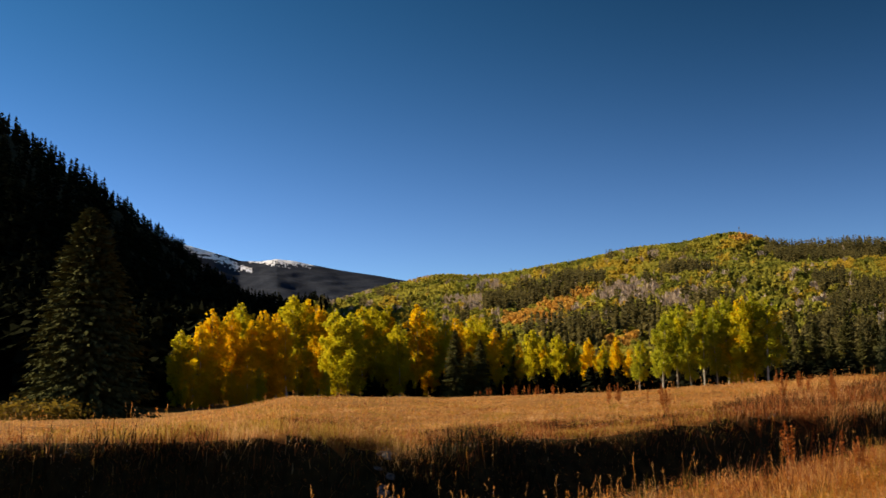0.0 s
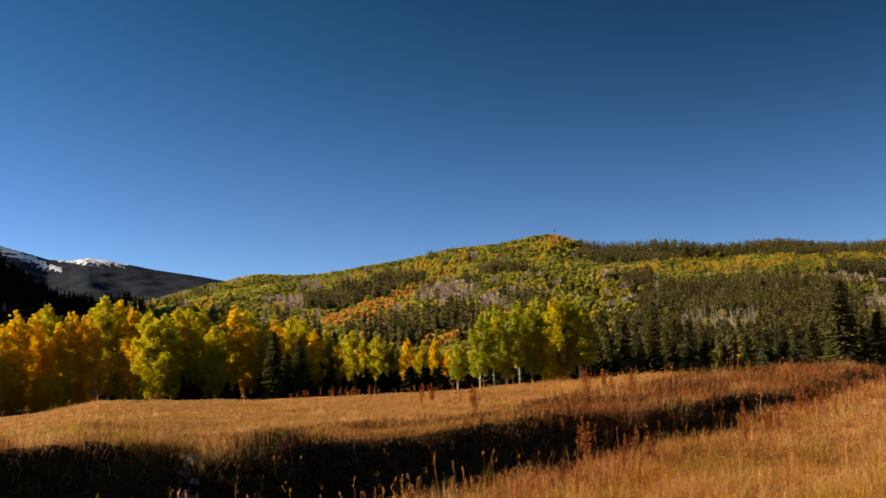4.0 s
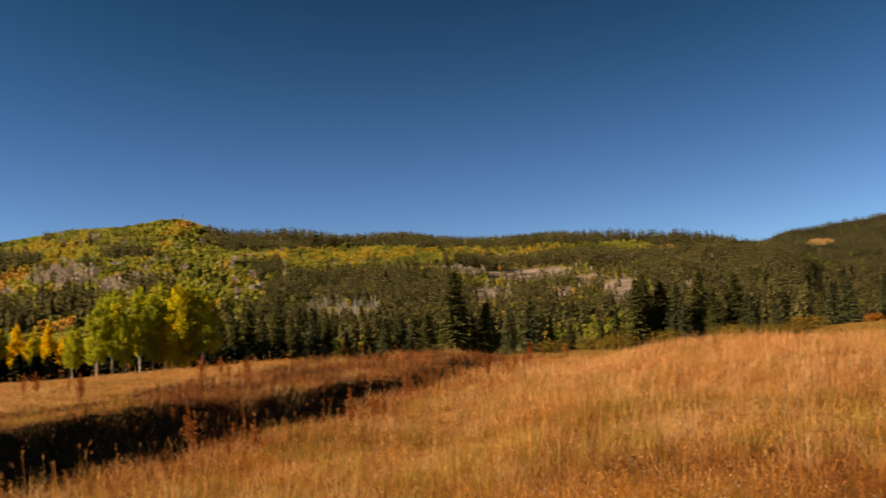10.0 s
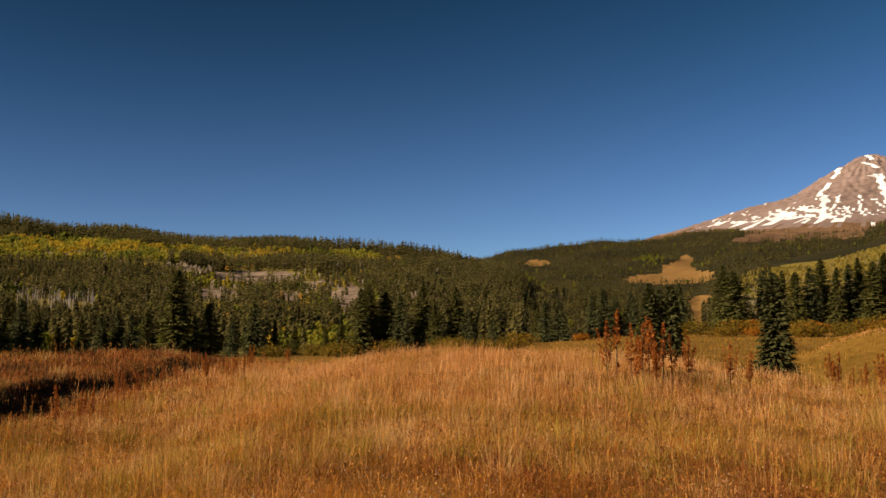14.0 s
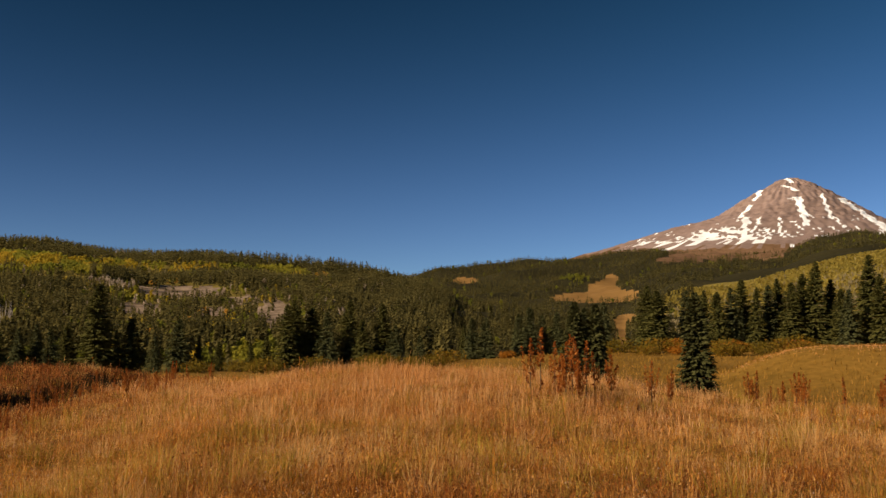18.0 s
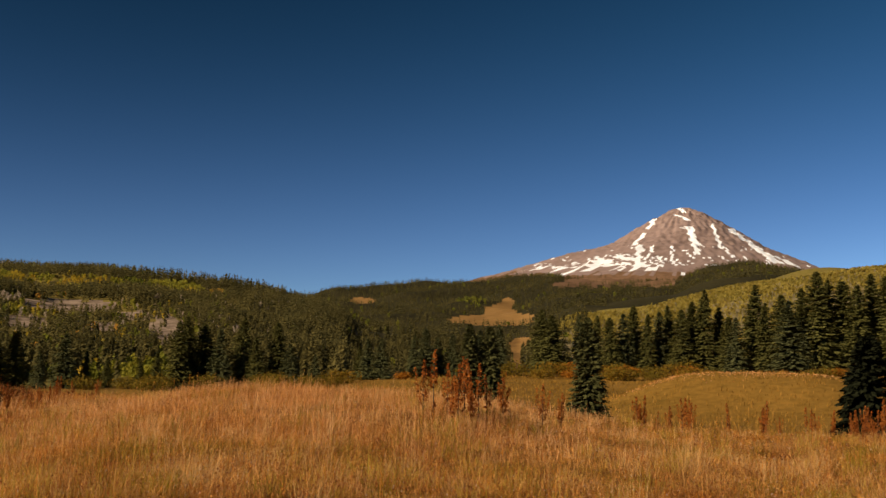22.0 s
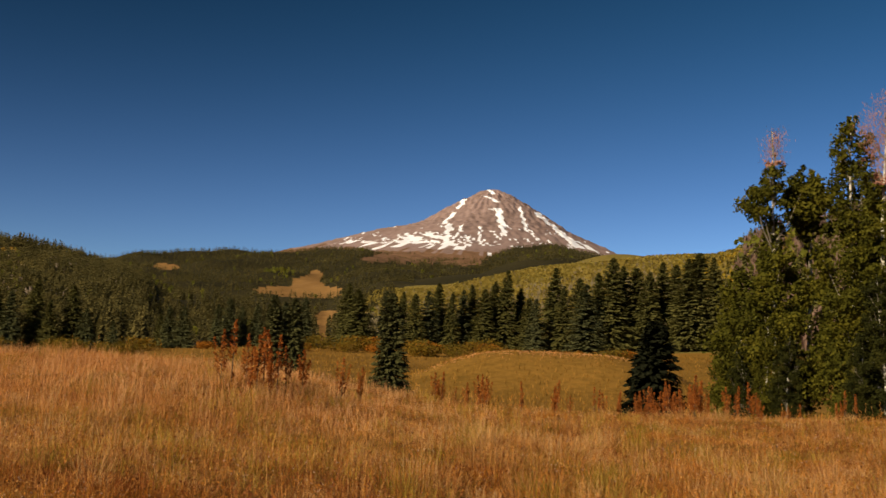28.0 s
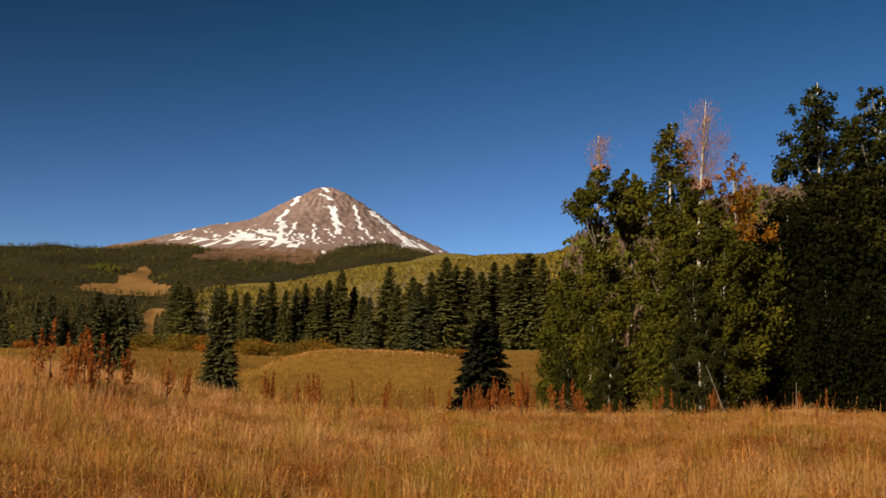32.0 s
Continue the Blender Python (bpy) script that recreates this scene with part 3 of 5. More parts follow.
    belt = np.interp(az, [56.5, 58.4, 60, 62, 64, 66, 68], [7.42, 7.40, 7.76, 7.74, 7.62, 7.75, 7.62])
    half = np.interp(az, [56.5, 58.4, 60, 62, 64, 66, 68], [0.06, 0.26, 0.36, 0.42, 0.40, 0.32, 0.2])
    off = np.abs(el - belt) / half
    snow |= (off < 1) & (az > 56.6) & (az < 69) & (speck > np.interp(az, [57, 58.4, 60, 62.5, 64, 66, 68], [-0.3, 0.0, -0.25, -0.15, 0.28, 0.42, 0.25]) + 0.4 * off)
    snow |= (el > 7.05) & (el < 8.6) & (speck > 0.95)
    low = el < np.interp(az, [55, 60, 63, 66, 70], [7.05, 7.15, 7.2, 7.1, 6.9]) + 0.1 * speck
    idx = np.where(snow, 1, np.where(low, 2, 0))
    me = mesh_np("mountain_peak", v, f, [M_PEAK, M_SNOW, M_ALPINE], None, idx, False)
    tagged(new("mountain_peak", me), "bare reddish-grey rock peak with snow-filled gullies", "mountain", "", "structure")


def build_range():
    """A long wooded range, far off, with snow along its crest."""
    azs, s = np.linspace(-30, 6, 560), np.concatenate([np.linspace(0, 0.7, 30), np.linspace(0.71, 1, 62), np.linspace(1.03, 1.5, 8)])
    A, S = np.meshgrid(azs, s)
    crest = np.interp(A, [-30, -20, -14, -13, -12.2, -10.6, -9.6, -8.7, -7.9, -7.1, -5.5, -3.7, -2.1, 0, 6], [9.5, 9.0, 8.35, 8.1, 7.88, 7.40, 7.36, 7.5, 7.42, 7.23, 6.93, 6.65, 6.34, 6.0, 5.2])
    R = 3300 + 1000 * S
    el = 4.2 + (crest - 4.2) * np.where(S <= 1, S, 1 - (S - 1) * 1.6) + 0.05 * np.sin(A * 2.2 + S * 4) * np.sin(np.pi * np.clip(S, 0, 1))
    X, Y = polar(A, R)
    Z = EYE + R * tan(el) + (9 * wobble(X, Y, 300, 41) + 5 * wobble(X, Y, 110, 42)) * np.clip(1.1 - S, 0, 1) * (S < 1.02)
    v = np.stack([X, Y, Z], -1).reshape(-1, 3)
    na, nr = len(azs), len(s)
    i, j = np.meshgrid(np.arange(nr - 1), np.arange(na - 1), indexing="ij")
    f = np.stack([i * na + j, i * na + j + 1, (i + 1) * na + j + 1, (i + 1) * na + j], -1).reshape(-1, 4)[:, ::-1]
    ca, ce, cc = A.ravel()[f].mean(1), el.ravel()[f].mean(1), crest.ravel()[f].mean(1)
    sp = 0.06 * wobble(ca, ce * 2, 0.8, 43) + 0.06 * wobble(ca + 0.7 * ce, ce * 1.5, 0.3, 44) + 0.04 * wobble(ca - ce, ce, 0.12, 45)
    below = cc - ce
    snow = (ca < -12.6) & (below < 0.24 + 2.2 * sp)
    snow |= (ca > -12.7) & (ca < -10.0) & (np.abs(below - 0.06 - 0.15 * (ca + 12.4)) < 0.22 - 0.07 * (ca + 12.3) + 1.5 * sp)
    snow |= (ca > -9.3) & (ca < -6.8) & (below < 0.25 + 1.5 * sp - 0.13 * np.abs(ca + 8.3))
    snow |= (ca > -10.2) & (ca < -9.2) & (below < 0.03 + sp)
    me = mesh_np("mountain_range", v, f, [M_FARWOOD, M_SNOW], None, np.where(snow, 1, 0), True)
    tagged(new("mountain_range", me), "long dark wooded mountain range with snow on its crest", "mountain", "", "structure")


build_peak()
build_range()


# ---- trees ----
def spruce_meshes(seed, tall, wide, branches, fingers, needle):
    """Trunk and drooping, tiered crown of a spruce whose foot is at the origin."""
    rng = np.random.RandomState(seed)
    zz = np.linspace(-0.5, tall * 0.985, 9)
    bend = rng.normal(size=2) * 0.012 * tall
    px = np.stack([bend[0] * (zz / tall) ** 2, bend[1] * (zz / tall) ** 2, zz], -1)
    trunk = tube(px, np.interp(zz, [-0.5, tall], [0.014 * tall + 0.03, 0.01]), 7)
    t = np.sort(rng.uniform(0.035, 1.0, branches) ** 1.05)
    phi = rng.uniform(0, 2 * np.pi, branches)
    lobe = 1 + 0.16 * np.sin(phi * 3 + seed) + 0.03 * np.sin(t * 40 + seed)
    reach = wide * (1 - t) ** 0.72 * lobe * rng.uniform(0.62, 1.12, branches) + 0.02 * wide + 0.05
    reach *= np.clip(t / 0.07, 0.55, 1)
    C, A, B, LA, LB = [], [], [], [], []
    out = np.stack([np.cos(phi), np.sin(phi)], -1)
    for k in range(fingers):
        s = (k + rng.uniform(0.2, 1.0, branches)) / fingers
        rad = reach * s
        droop = np.interp(t, [0, 0.5, 1], [0.42, 0.22, -0.5])
        z = t * tall - droop * rad + 0.10 * reach * s * s
        x, y = out[:, 0] * rad, out[:, 1] * rad
        C.append(np.stack([x + bend[0] * t * t, y + bend[1] * t * t, z], -1))
        swing = phi + rng.normal(size=branches) * 0.55
        a = unit(np.stack([np.cos(swing), np.sin(swing), -droop - 0.25 + rng.normal(size=branches) * 0.22], -1))
        nn = unit(np.stack([np.cos(phi) * 0.9 + rng.normal(size=branches) * 0.5, np.sin(phi) * 0.9 + rng.normal(size=branches) * 0.5, 0.75 + 0 * phi], -1))
        A.append(a)
        B.append(unit(np.cross(nn, a)))
        size = needle * rng.uniform(0.7, 1.35, branches) * np.clip(0.55 + reach / wide, 0.55, 1.15)
        LA.append(size)
        LB.append(size * rng.uniform(0.36, 0.55, branches))
    C, A, B, LA, LB = (np.concatenate(q) for q in (C, A, B, LA, LB))
    v, f = diamonds(C, A, B, LA, LB)
    return trunk, (v, f), np.repeat(rng.uniform(0.2, 0.8, len(f)), 4)


def spruce(label, seed, tall, wide, branches=260, fingers=8, needle=0.55, leaf=None):
    tr, cr, tone = spruce_meshes(seed, tall, wide, branches, fingers, needle)
    e = new("spruce_tree")
    part("trunk", mesh_np("trunk", *tr, [M_BARK_DARK], None, None, True), e)
    part("crown", mesh_np("crown", *cr, [leaf or L_SPRUCE], tone), e)
    return tagged(e, label, "tree")


def aspen(label, seed, tall, wide, base, leaves, leaf_size, leaf, clumps=26, lean=0.02, accent=None, bare_top=0.0, slim=1.0, outline=None, oval=1.25):
    """An aspen: pale trunk, limbs, and a crown of leaf clumps with gaps between them."""
    rng = np.random.RandomState(seed)
    e = new("aspen_tree")
    zz = np.linspace(-0.5, tall * 0.97, 12)
    dx, dy = rng.normal(size=2) * lean * tall
    cxy = lambda z: np.stack([dx * (z / tall) ** 1.5, dy * (z / tall) ** 1.5], -1)
    zc = np.maximum(zz, 0)
    bow = 0.012 * tall * np.sin(zc / tall * 5 + seed)
    px = np.concatenate([cxy(zc) + np.stack([bow, -bow * 0.6], -1), zz[:, None]], 1)
    part("trunk", mesh_np("trunk", *tube(px, np.interp(zz, [-0.5, tall], [0.0085 * tall + 0.03, 0.012]), 8), [M_BARK_WHITE], None, None, True), e)
    t = np.linspace(0.02, 1, clumps) ** 0.9
    phi = np.arange(clumps) * 2.4 + rng.normal(size=clumps) * 0.5
    env = np.interp(t, *(outline or ([0, 0.1, 0.3, 0.55, 0.78, 0.92, 1.0], [0.6, 0.9, 1.0, 0.92, 0.72, 0.45, 0.15])))
    z = base + t * (tall - base) * 0.96
    rad = wide * 0.5 * env * rng.uniform(0.14, 1.0, clumps)
    cc = np.concatenate([cxy(z) + np.stack([np.cos(phi) * rad, np.sin(phi) * rad], -1), z[:, None]], 1)
    csize = wide * 0.20 * np.clip(env, 0.25, 1) * rng.uniform(0.75, 1.3, clumps) * slim
    limbs = []
    for k in range(0, clumps, 3):
        z0 = max(base * 0.6, z[k] - rad[k] * 1.1 - 0.6)
        s = np.array([*cxy(np.array(z0)), z0])
        m = (s + cc[k]) / 2 + np.array([0, 0, -0.12 * rad[k]])
        limbs.append(tube([s, m, cc[k] + np.array([0, 0, 0.3])], [0.0036 * tall, 0.0022 * tall, 0.006], 5))
    part("limb", mesh_np("limb", *joined(limbs), [M_LIMB], None, None, True), e)
    which = rng.choice(clumps, leaves, p=csize ** 2 / (csize ** 2).sum())
    off = rng.normal(size=(leaves, 3))
    off = unit(off) * (rng.uniform(0, 1, leaves) ** 0.62 * rng.uniform(0.75, 1.35, leaves))[:, None]
    C = cc[which] + off * csize[which, None] * np.array([1, 1, oval])
    if bare_top:
        thin = (C[:, 2] > tall * (1 - bare_top)) & (rng.uniform(size=leaves) < 0.72)
    else:
        thin = np.zeros(leaves, bool)
    A, B = facing(rng, off + 0.35 * unit(C - np.array([dx * 0.4, dy * 0.4, 0.55 * tall])), 1.1)
    S = leaf_size * rng.uniform(0.65, 1.35, leaves)
    wisp = (C[:, 2] > tall * (1 - bare_top)) if (bare_top and accent is L_PINK) else np.zeros(leaves, bool)
    C = np.where(wisp[:, None], C + rng.normal(size=(leaves, 3)) * np.array([0.22, 0.22, 0.2]), C)
    A = np.where(wisp[:, None], unit(0.6 * A + unit(C - np.array([dx, dy, 0.6 * tall]))), A)
    B = unit(np.cross(np.cross(A, B), A))
    S = np.where(thin & ~wisp, S * 0.45, S)
    v, f = diamonds(C, A, B, np.where(wisp, S * 1.1, S), np.where(wisp, 0.011, S * 0.62))
    tone = np.clip(0.5 + 0.28 * np.sin(which * 1.7 + seed) + rng.normal(size=leaves) * 0.12, 0, 1)
    idx = np.zeros(leaves, int)
    mats = [leaf]
    if accent:
        mats.append(accent)
        idx = np.where(C[:, 2] > tall * (1 - bare_top * 1.15), 1, 0) if bare_top else np.where(np.sin(which * 2.3 + seed) > 0.75, 1, 0)
    part("crown", mesh_np("crown", v, f, mats, np.repeat(tone, 4), idx), e)
    return tagged(e, label, "tree")


def stand(ob, az, r, scale=1.0, turn=0.0, sink=0.1, fat=1.0):
    x, y, z = place(az, r, sink)
    m = Matrix.LocRotScale((x, y, z), Euler((0, 0, turn)), (scale * fat, scale * fat, scale))
    return m


def put(ob, az, r, scale=1.0, turn=0.0, sink=0.1, fat=1.0):
    ob.matrix_basis = stand(ob, az, r, scale, turn, sink, fat)
    return ob


def again(ob, label, az, r, scale, turn, group="", fat=1.0):
    c = copy_thing(ob, Matrix())
    c.matrix_basis = stand(ob, az, r, scale, turn, 0.1, fat)
    return tagged(c, label, "", group)


# ---- aspen grove beyond the meadow ----
ASP_Y = aspen("tall aspen with golden-yellow autumn leaves at the meadow edge", 11, 15, 5.8, 0.2, 12000, 0.165, L_YELLOW, 120, 0.02, L_ORANGE, 0.0, 0.66)
ASP_Y2 = aspen("tall aspen with golden-yellow autumn leaves at the meadow edge", 12, 15, 5.4, 0.2, 11000, 0.165, L_YELLOW, 110, 0.02, None, 0.0, 0.68)
ASP_L = aspen("tall aspen with yellow-green leaves and a pale trunk", 13, 15, 6.0, 0.5, 12000, 0.165, L_LIME, 120, 0.02, None, 0.0, 0.66)
ASP_L2 = aspen("tall aspen with yellow-green leaves and a pale trunk", 14, 15, 5.4, 0.9, 11000, 0.165, L_LIME, 110, 0.02, L_YELLOW, 0.0, 0.68)
ASP_O = aspen("aspen with orange-gold autumn leaves in the grove", 15, 15, 4.6, 1.6, 8500, 0.165, L_ORANGE, 90, 0.02, L_YELLOW, 0.0, 0.75)
ASP_G = aspen("slender aspen with green leaves and white trunk", 16, 15, 5.0, 3.6, 7500, 0.16, L_MOSS, 84, 0.02, L_LIME, 0.0, 0.72)
ASP_G2 = aspen("slender aspen with olive-green leaves and white trunk", 17, 15, 4.6, 3.0, 7200, 0.16, L_MOSS, 84, 0.025, None, 0.0, 0.74)
GROVE = "aspen grove beyond the meadow"
# bearing, distance, height of the crown's top (degrees), kind
grove = [(ASP_L, -13.4, 172, 4.0), (ASP_Y2, -12.6, 168, 4.4), (ASP_Y, -11.9, 172, 5.15), (ASP_Y, -11.1, 176, 5.0), (ASP_L, -10.5, 182, 5.4),
         (ASP_Y2, -9.9, 176, 4.5), (ASP_Y, -9.4, 182, 5.05), (ASP_Y, -8.7, 184, 4.9), (ASP_O, -8.2, 178, 4.3), (ASP_L, -7.7, 196, 5.8), (ASP_Y2, -7.0, 198, 5.6),
         (ASP_O, -6.5, 192, 5.2)]
grove2 = [(ASP_L, -5.6, 186, 5.05), (ASP_L, -5.0, 184, 4.9), (ASP_L2, -4.3, 196, 5.2), (ASP_L, -3.6, 198, 5.15), (ASP_L2, -2.9, 200, 5.25), (ASP_L, -2.4, 188, 4.2),
          (ASP_Y2, -1.5, 200, 5.25), (ASP_L2, -0.9, 204, 5.0), (ASP_L2, 0.1, 198, 4.4), (ASP_Y, 0.7, 204, 4.5), (ASP_L2, 1.4, 208, 4.6), (ASP_L, 2.0, 204, 4.5),
          (ASP_Y2, 2.6, 196, 3.9), (ASP_L2, 3.3, 204, 3.8), (ASP_O, 3.9, 200, 3.1), (ASP_L, 4.5, 210, 3.8), (ASP_L2, 5.2, 208, 3.3), (ASP_L, 5.9, 214, 3.5), (ASP_L2, 6.6, 214, 3.1), (ASP_Y2, 7.4, 220, 3.3), (ASP_L2, 8.2, 218, 2.9), (ASP_Y2, 8.9, 224, 3.3), (ASP_O, 9.5, 222, 2.6)]
clump = [(ASP_G, 10.0, 186, 3.1), (ASP_G2, 11.2, 182, 4.5), (ASP_G, 11.9, 184, 4.95), (ASP_G2, 12.5, 180, 3.6), (ASP_G, 13.2, 186, 5.1), (ASP_G2, 13.8, 182, 4.7),
         (ASP_G, 14.4, 186, 5.3), (ASP_L2, 15.0, 182, 5.2), (ASP_G2, 15.7, 184, 5.4), (ASP_G, 16.3, 182, 5.1), (ASP_O, 15.3, 188, 5.0)]
first = set()
rnd = random.Random(4)
for rows in (grove, grove2, clump):
    for src, az, r, top in rows:
        x, y, z = place(az, r)
        s = (EYE + r * math.tan(radians(top)) - z) / 15.0
        if src.name not in first:
            first.add(src.name)
            put(src, az, r, s, rnd.uniform(0, 6), 0.1, 1.08)
            tagged(src, "", "", GROVE)
        else:
            again(src, "", az, r, s, rnd.uniform(0, 6), GROVE, rnd.uniform(0.95, 1.2))
for src, az, r, top in [(ASP_Y2, -12.9, 164, 2.2), (ASP_Y, -10.9, 166, 1.9), (ASP_L, -9.6, 168, 2.0), (ASP_Y2, -10.2, 165, 2.2), (ASP_L, -13.0, 166, 1.6), (ASP_L2, -7.0, 176, 1.7), (ASP_L2, -6.2, 176, 1.8)]:
    x, y, z = place(az, r)
    again(src, "low young aspen in autumn leaf at the meadow edge", az, r, (EYE + r * math.tan(radians(top)) - z) / 15.0, rnd.uniform(0, 6), GROVE, 1.25)

def reach(az, r, top):
    """How tall a thing there is whose top stands that many degrees up."""
    return EYE + r * math.tan(radians(top)) - place(az, r)[2]


# ---- spruces ----
SPR_A = spruce("tall dark-green spruce with drooping tiers", 21, 18, 3.4, 760, 13, 0.29)
SPR_B = spruce("tall narrow dark-green spruce", 22, 18, 2.8, 760, 13, 0.27)
SPR_C = spruce("blue-grey spruce with dense branches", 23, 18, 3.5, 760, 13, 0.28, L_BLUE)
SPR_D = spruce("broad dark-green spruce reaching the ground", 24, 18, 3.7, 760, 13, 0.29)
for ob, az, r, top in ((SPR_A, 57.2, 292, 5.3), (SPR_B, 65.4, 302, 6.3), (SPR_C, 67.0, 285, 4.9), (SPR_D, 29.2, 235, 5.15)):
    x, y, z = place(az, r)
    put(ob, az, r, (EYE + r * math.tan(radians(top)) - z) / 18.0, 0.4, 0.1, 1.45)
    tagged(ob, "", "", "spruce row beyond the meadow")
row = [(SPR_D, 57.8, 290, 5.0), (SPR_C, 59.2, 300, 5.0), (SPR_B, 60.0, 306, 5.0), (SPR_A, 60.7, 298, 4.9), (SPR_C, 61.4, 300, 5.1), (SPR_A, 61.9, 306, 5.5),
       (SPR_B, 62.6, 300, 5.1), (SPR_C, 63.2, 304, 5.2), (SPR_B, 63.7, 308, 5.5), (SPR_A, 64.3, 300, 5.3), (SPR_B, 64.8, 306, 5.7), (SPR_B, 66.1, 306, 5.4), (SPR_D, 66.6, 296, 4.9),
       (SPR_B, 67.9, 306, 6.5), (SPR_B, 68.4, 300, 5.6), (SPR_A, 69.2, 300, 6.0), (SPR_C, 69.6, 280, 5.7), (SPR_B, 70.2, 310, 6.3), (SPR_A, 70.9, 306, 7.1), (SPR_B, 71.4, 312, 6.7),
       (SPR_A, 72.1, 310, 6.6), (SPR_D, 72.8, 306, 6.4), (SPR_B, 73.4, 314, 6.9), (SPR_A, 74.1, 310, 6.8), (SPR_B, 74.7, 300, 7.1), (SPR_A, 75.3, 302, 7.4), (SPR_B, 76.1, 300, 7.2)]
row2 = [(SPR_B, 22.6, 232, 3.0), (SPR_A, 23.6, 226, 2.3), (SPR_A, 24.7, 230, 2.7), (SPR_C, 25.6, 222, 2.9), (SPR_C, 26.4, 224, 3.1), (SPR_C, 27.1, 222, 2.9), (SPR_B, 27.8, 236, 3.2), (SPR_A, 29.6, 240, 3.4),
        (SPR_A, 30.9, 236, 3.5), (SPR_B, 30.2, 240, 2.9), (SPR_C, 32.0, 226, 2.6), (SPR_C, 33.2, 232, 3.5), (SPR_A, 38.6, 240, 4.3), (SPR_B, 39.1, 244, 4.55), (SPR_A, 39.9, 246, 4.2), (SPR_C, 40.7, 240, 4.0),
        (SPR_D, 41.8, 244, 4.55), (SPR_A, 42.5, 240, 3.6), (SPR_B, 43.6, 246, 4.4), (SPR_C, 44.2, 238, 3.3)]
row3 = [(SPR_C, 45.5, 230, 2.8), (SPR_C, 48.2, 260, 3.7), (SPR_C, 48.9, 258, 3.7), (SPR_B, 47.8, 262, 3.3), (SPR_C, 50.6, 268, 3.9), (SPR_C, 51.2, 266, 4.25), (SPR_C, 51.8, 270, 3.8), (SPR_C, 52.6, 268, 4.0),
        (SPR_C, 53.3, 272, 3.9), (SPR_C, 54.0, 268, 4.2), (SPR_C, 55.0, 270, 4.5), (SPR_A, 37.6, 250, 2.7), (SPR_B, 36.8, 250, 2.4), (SPR_A, 35.2, 244, 2.4), (SPR_B, 34.2, 240, 2.7)]
row4 = [(SPR_B, 0.5, 183, 3.7), (SPR_B, 1.9, 184, 3.2), (SPR_A, 1.2, 186, 2.6), (SPR_A, -7.0, 205, 3.9), (SPR_A, 17.2, 215, 3.2), (SPR_B, 17.9, 220, 3.0), (SPR_A, 18.6, 222, 3.6), (SPR_B, 19.3, 228, 3.0), (SPR_A, 20.1, 230, 3.8), (SPR_B, 20.8, 226, 3.1),
        (SPR_D, 21.5, 230, 3.4), (SPR_C, 21.9, 224, 3.6), (SPR_A, 16.9, 226, 3.6), (SPR_B, 6.6, 214, 2.2), (SPR_A, 3.6, 200, 2.4)]
for rows in (row, row2, row3, row4):
    for src, az, r, top in rows:
        x, y, z = place(az, r)
        again(src, "", az, r, (EYE + r * math.tan(radians(top)) - z) / 18.0, rnd.uniform(0, 6), "spruce row beyond the meadow", rnd.uniform(1.35, 1.85))

big = spruce("tall broad green spruce standing alone before the dark slope", 31, 19.5, 6.5, 2300, 24, 0.26, L_LONE)
put(big, -17.9, 112, reach(-17.9, 112, 9.9) / 19.5, 0.3)
SMALL = spruce("small grey-green spruce rising out of the tall grass", 32, 5.6, 1.12, 1500, 15, 0.095, L_YOUNG)
put(SMALL, 60.0, 60, reach(60.0, 60, 4.9) / 5.6, 0.2)
for az, el, turn in ((53.8, 4.5, 1.7), (54.8, 4.4, 3.9)):
    put(copy_thing(SMALL, Matrix()), az, 72, reach(az, 72, el) / 5.6, turn)
dk = spruce("small dark spruce at the edge of the aspens", 33, 5.0, 1.9, 900, 16, 0.16, L_DARK_NEEDLES)
put(dk, 73.3, 64, reach(73.3, 64, 3.9) / 5.0, 0.9)

# ---- near aspens ----
NEAR = "aspens at the side of the meadow"
BODY = ([0, 0.06, 0.25, 0.5, 0.58, 0.63, 0.68, 0.74, 0.82, 0.88, 1.0], [0.8, 1.0, 1.0, 0.82, 0.5, 0.16, 0.22, 0.7, 0.55, 0.24, 0.14])
near = [aspen("green-leaved aspen with a bare reddish top and white trunk", 41, 16.4, 6.4, 0.2, 44000, 0.092, L_GREEN, 150, 0.008, L_PINK, 0.13, 0.62, BODY, 0.85),
        aspen("slender aspen with a small green crown on a white trunk", 42, 14.0, 3.0, 6.5, 3600, 0.135, L_GREEN, 30, 0.012, None, 0.0, 1.0, ([0, 0.2, 0.5, 0.6, 0.75, 1.0], [0.2, 0.2, 0.25, 0.9, 0.9, 0.2])),
        aspen("tall aspen with a thin reddish top on a white trunk", 43, 17.8, 5.0, 0.2, 38000, 0.092, L_GREEN, 140, 0.010, L_PINK, 0.26, 0.64, ([0, 0.12, 0.4, 0.6, 0.7, 0.78, 0.9, 1.0], [0.8, 1.0, 1.0, 0.8, 0.35, 0.42, 0.5, 0.2]), 0.85),
        aspen("tall dense aspen with leaves coloured dark for shade", 44, 18.5, 5.8, 0.2, 36000, 0.105, L_ASPEN_DIM, 150, 0.010, None, 0.0, 0.64, ([0, 0.15, 0.45, 0.6, 0.7, 0.85, 0.95, 1.0], [0.7, 1.0, 1.0, 0.85, 0.75, 0.72, 0.55, 0.25]), 0.85),
        aspen("slim columnar green aspen beside a taller one", 45, 16.0, 3.6, 0.2, 23000, 0.098, L_GREEN, 100, 0.010, None, 0.0, 0.85, ([0, 0.3, 0.6, 0.8, 0.95, 1.0], [0.9, 1.0, 0.8, 0.75, 0.5, 0.2])),
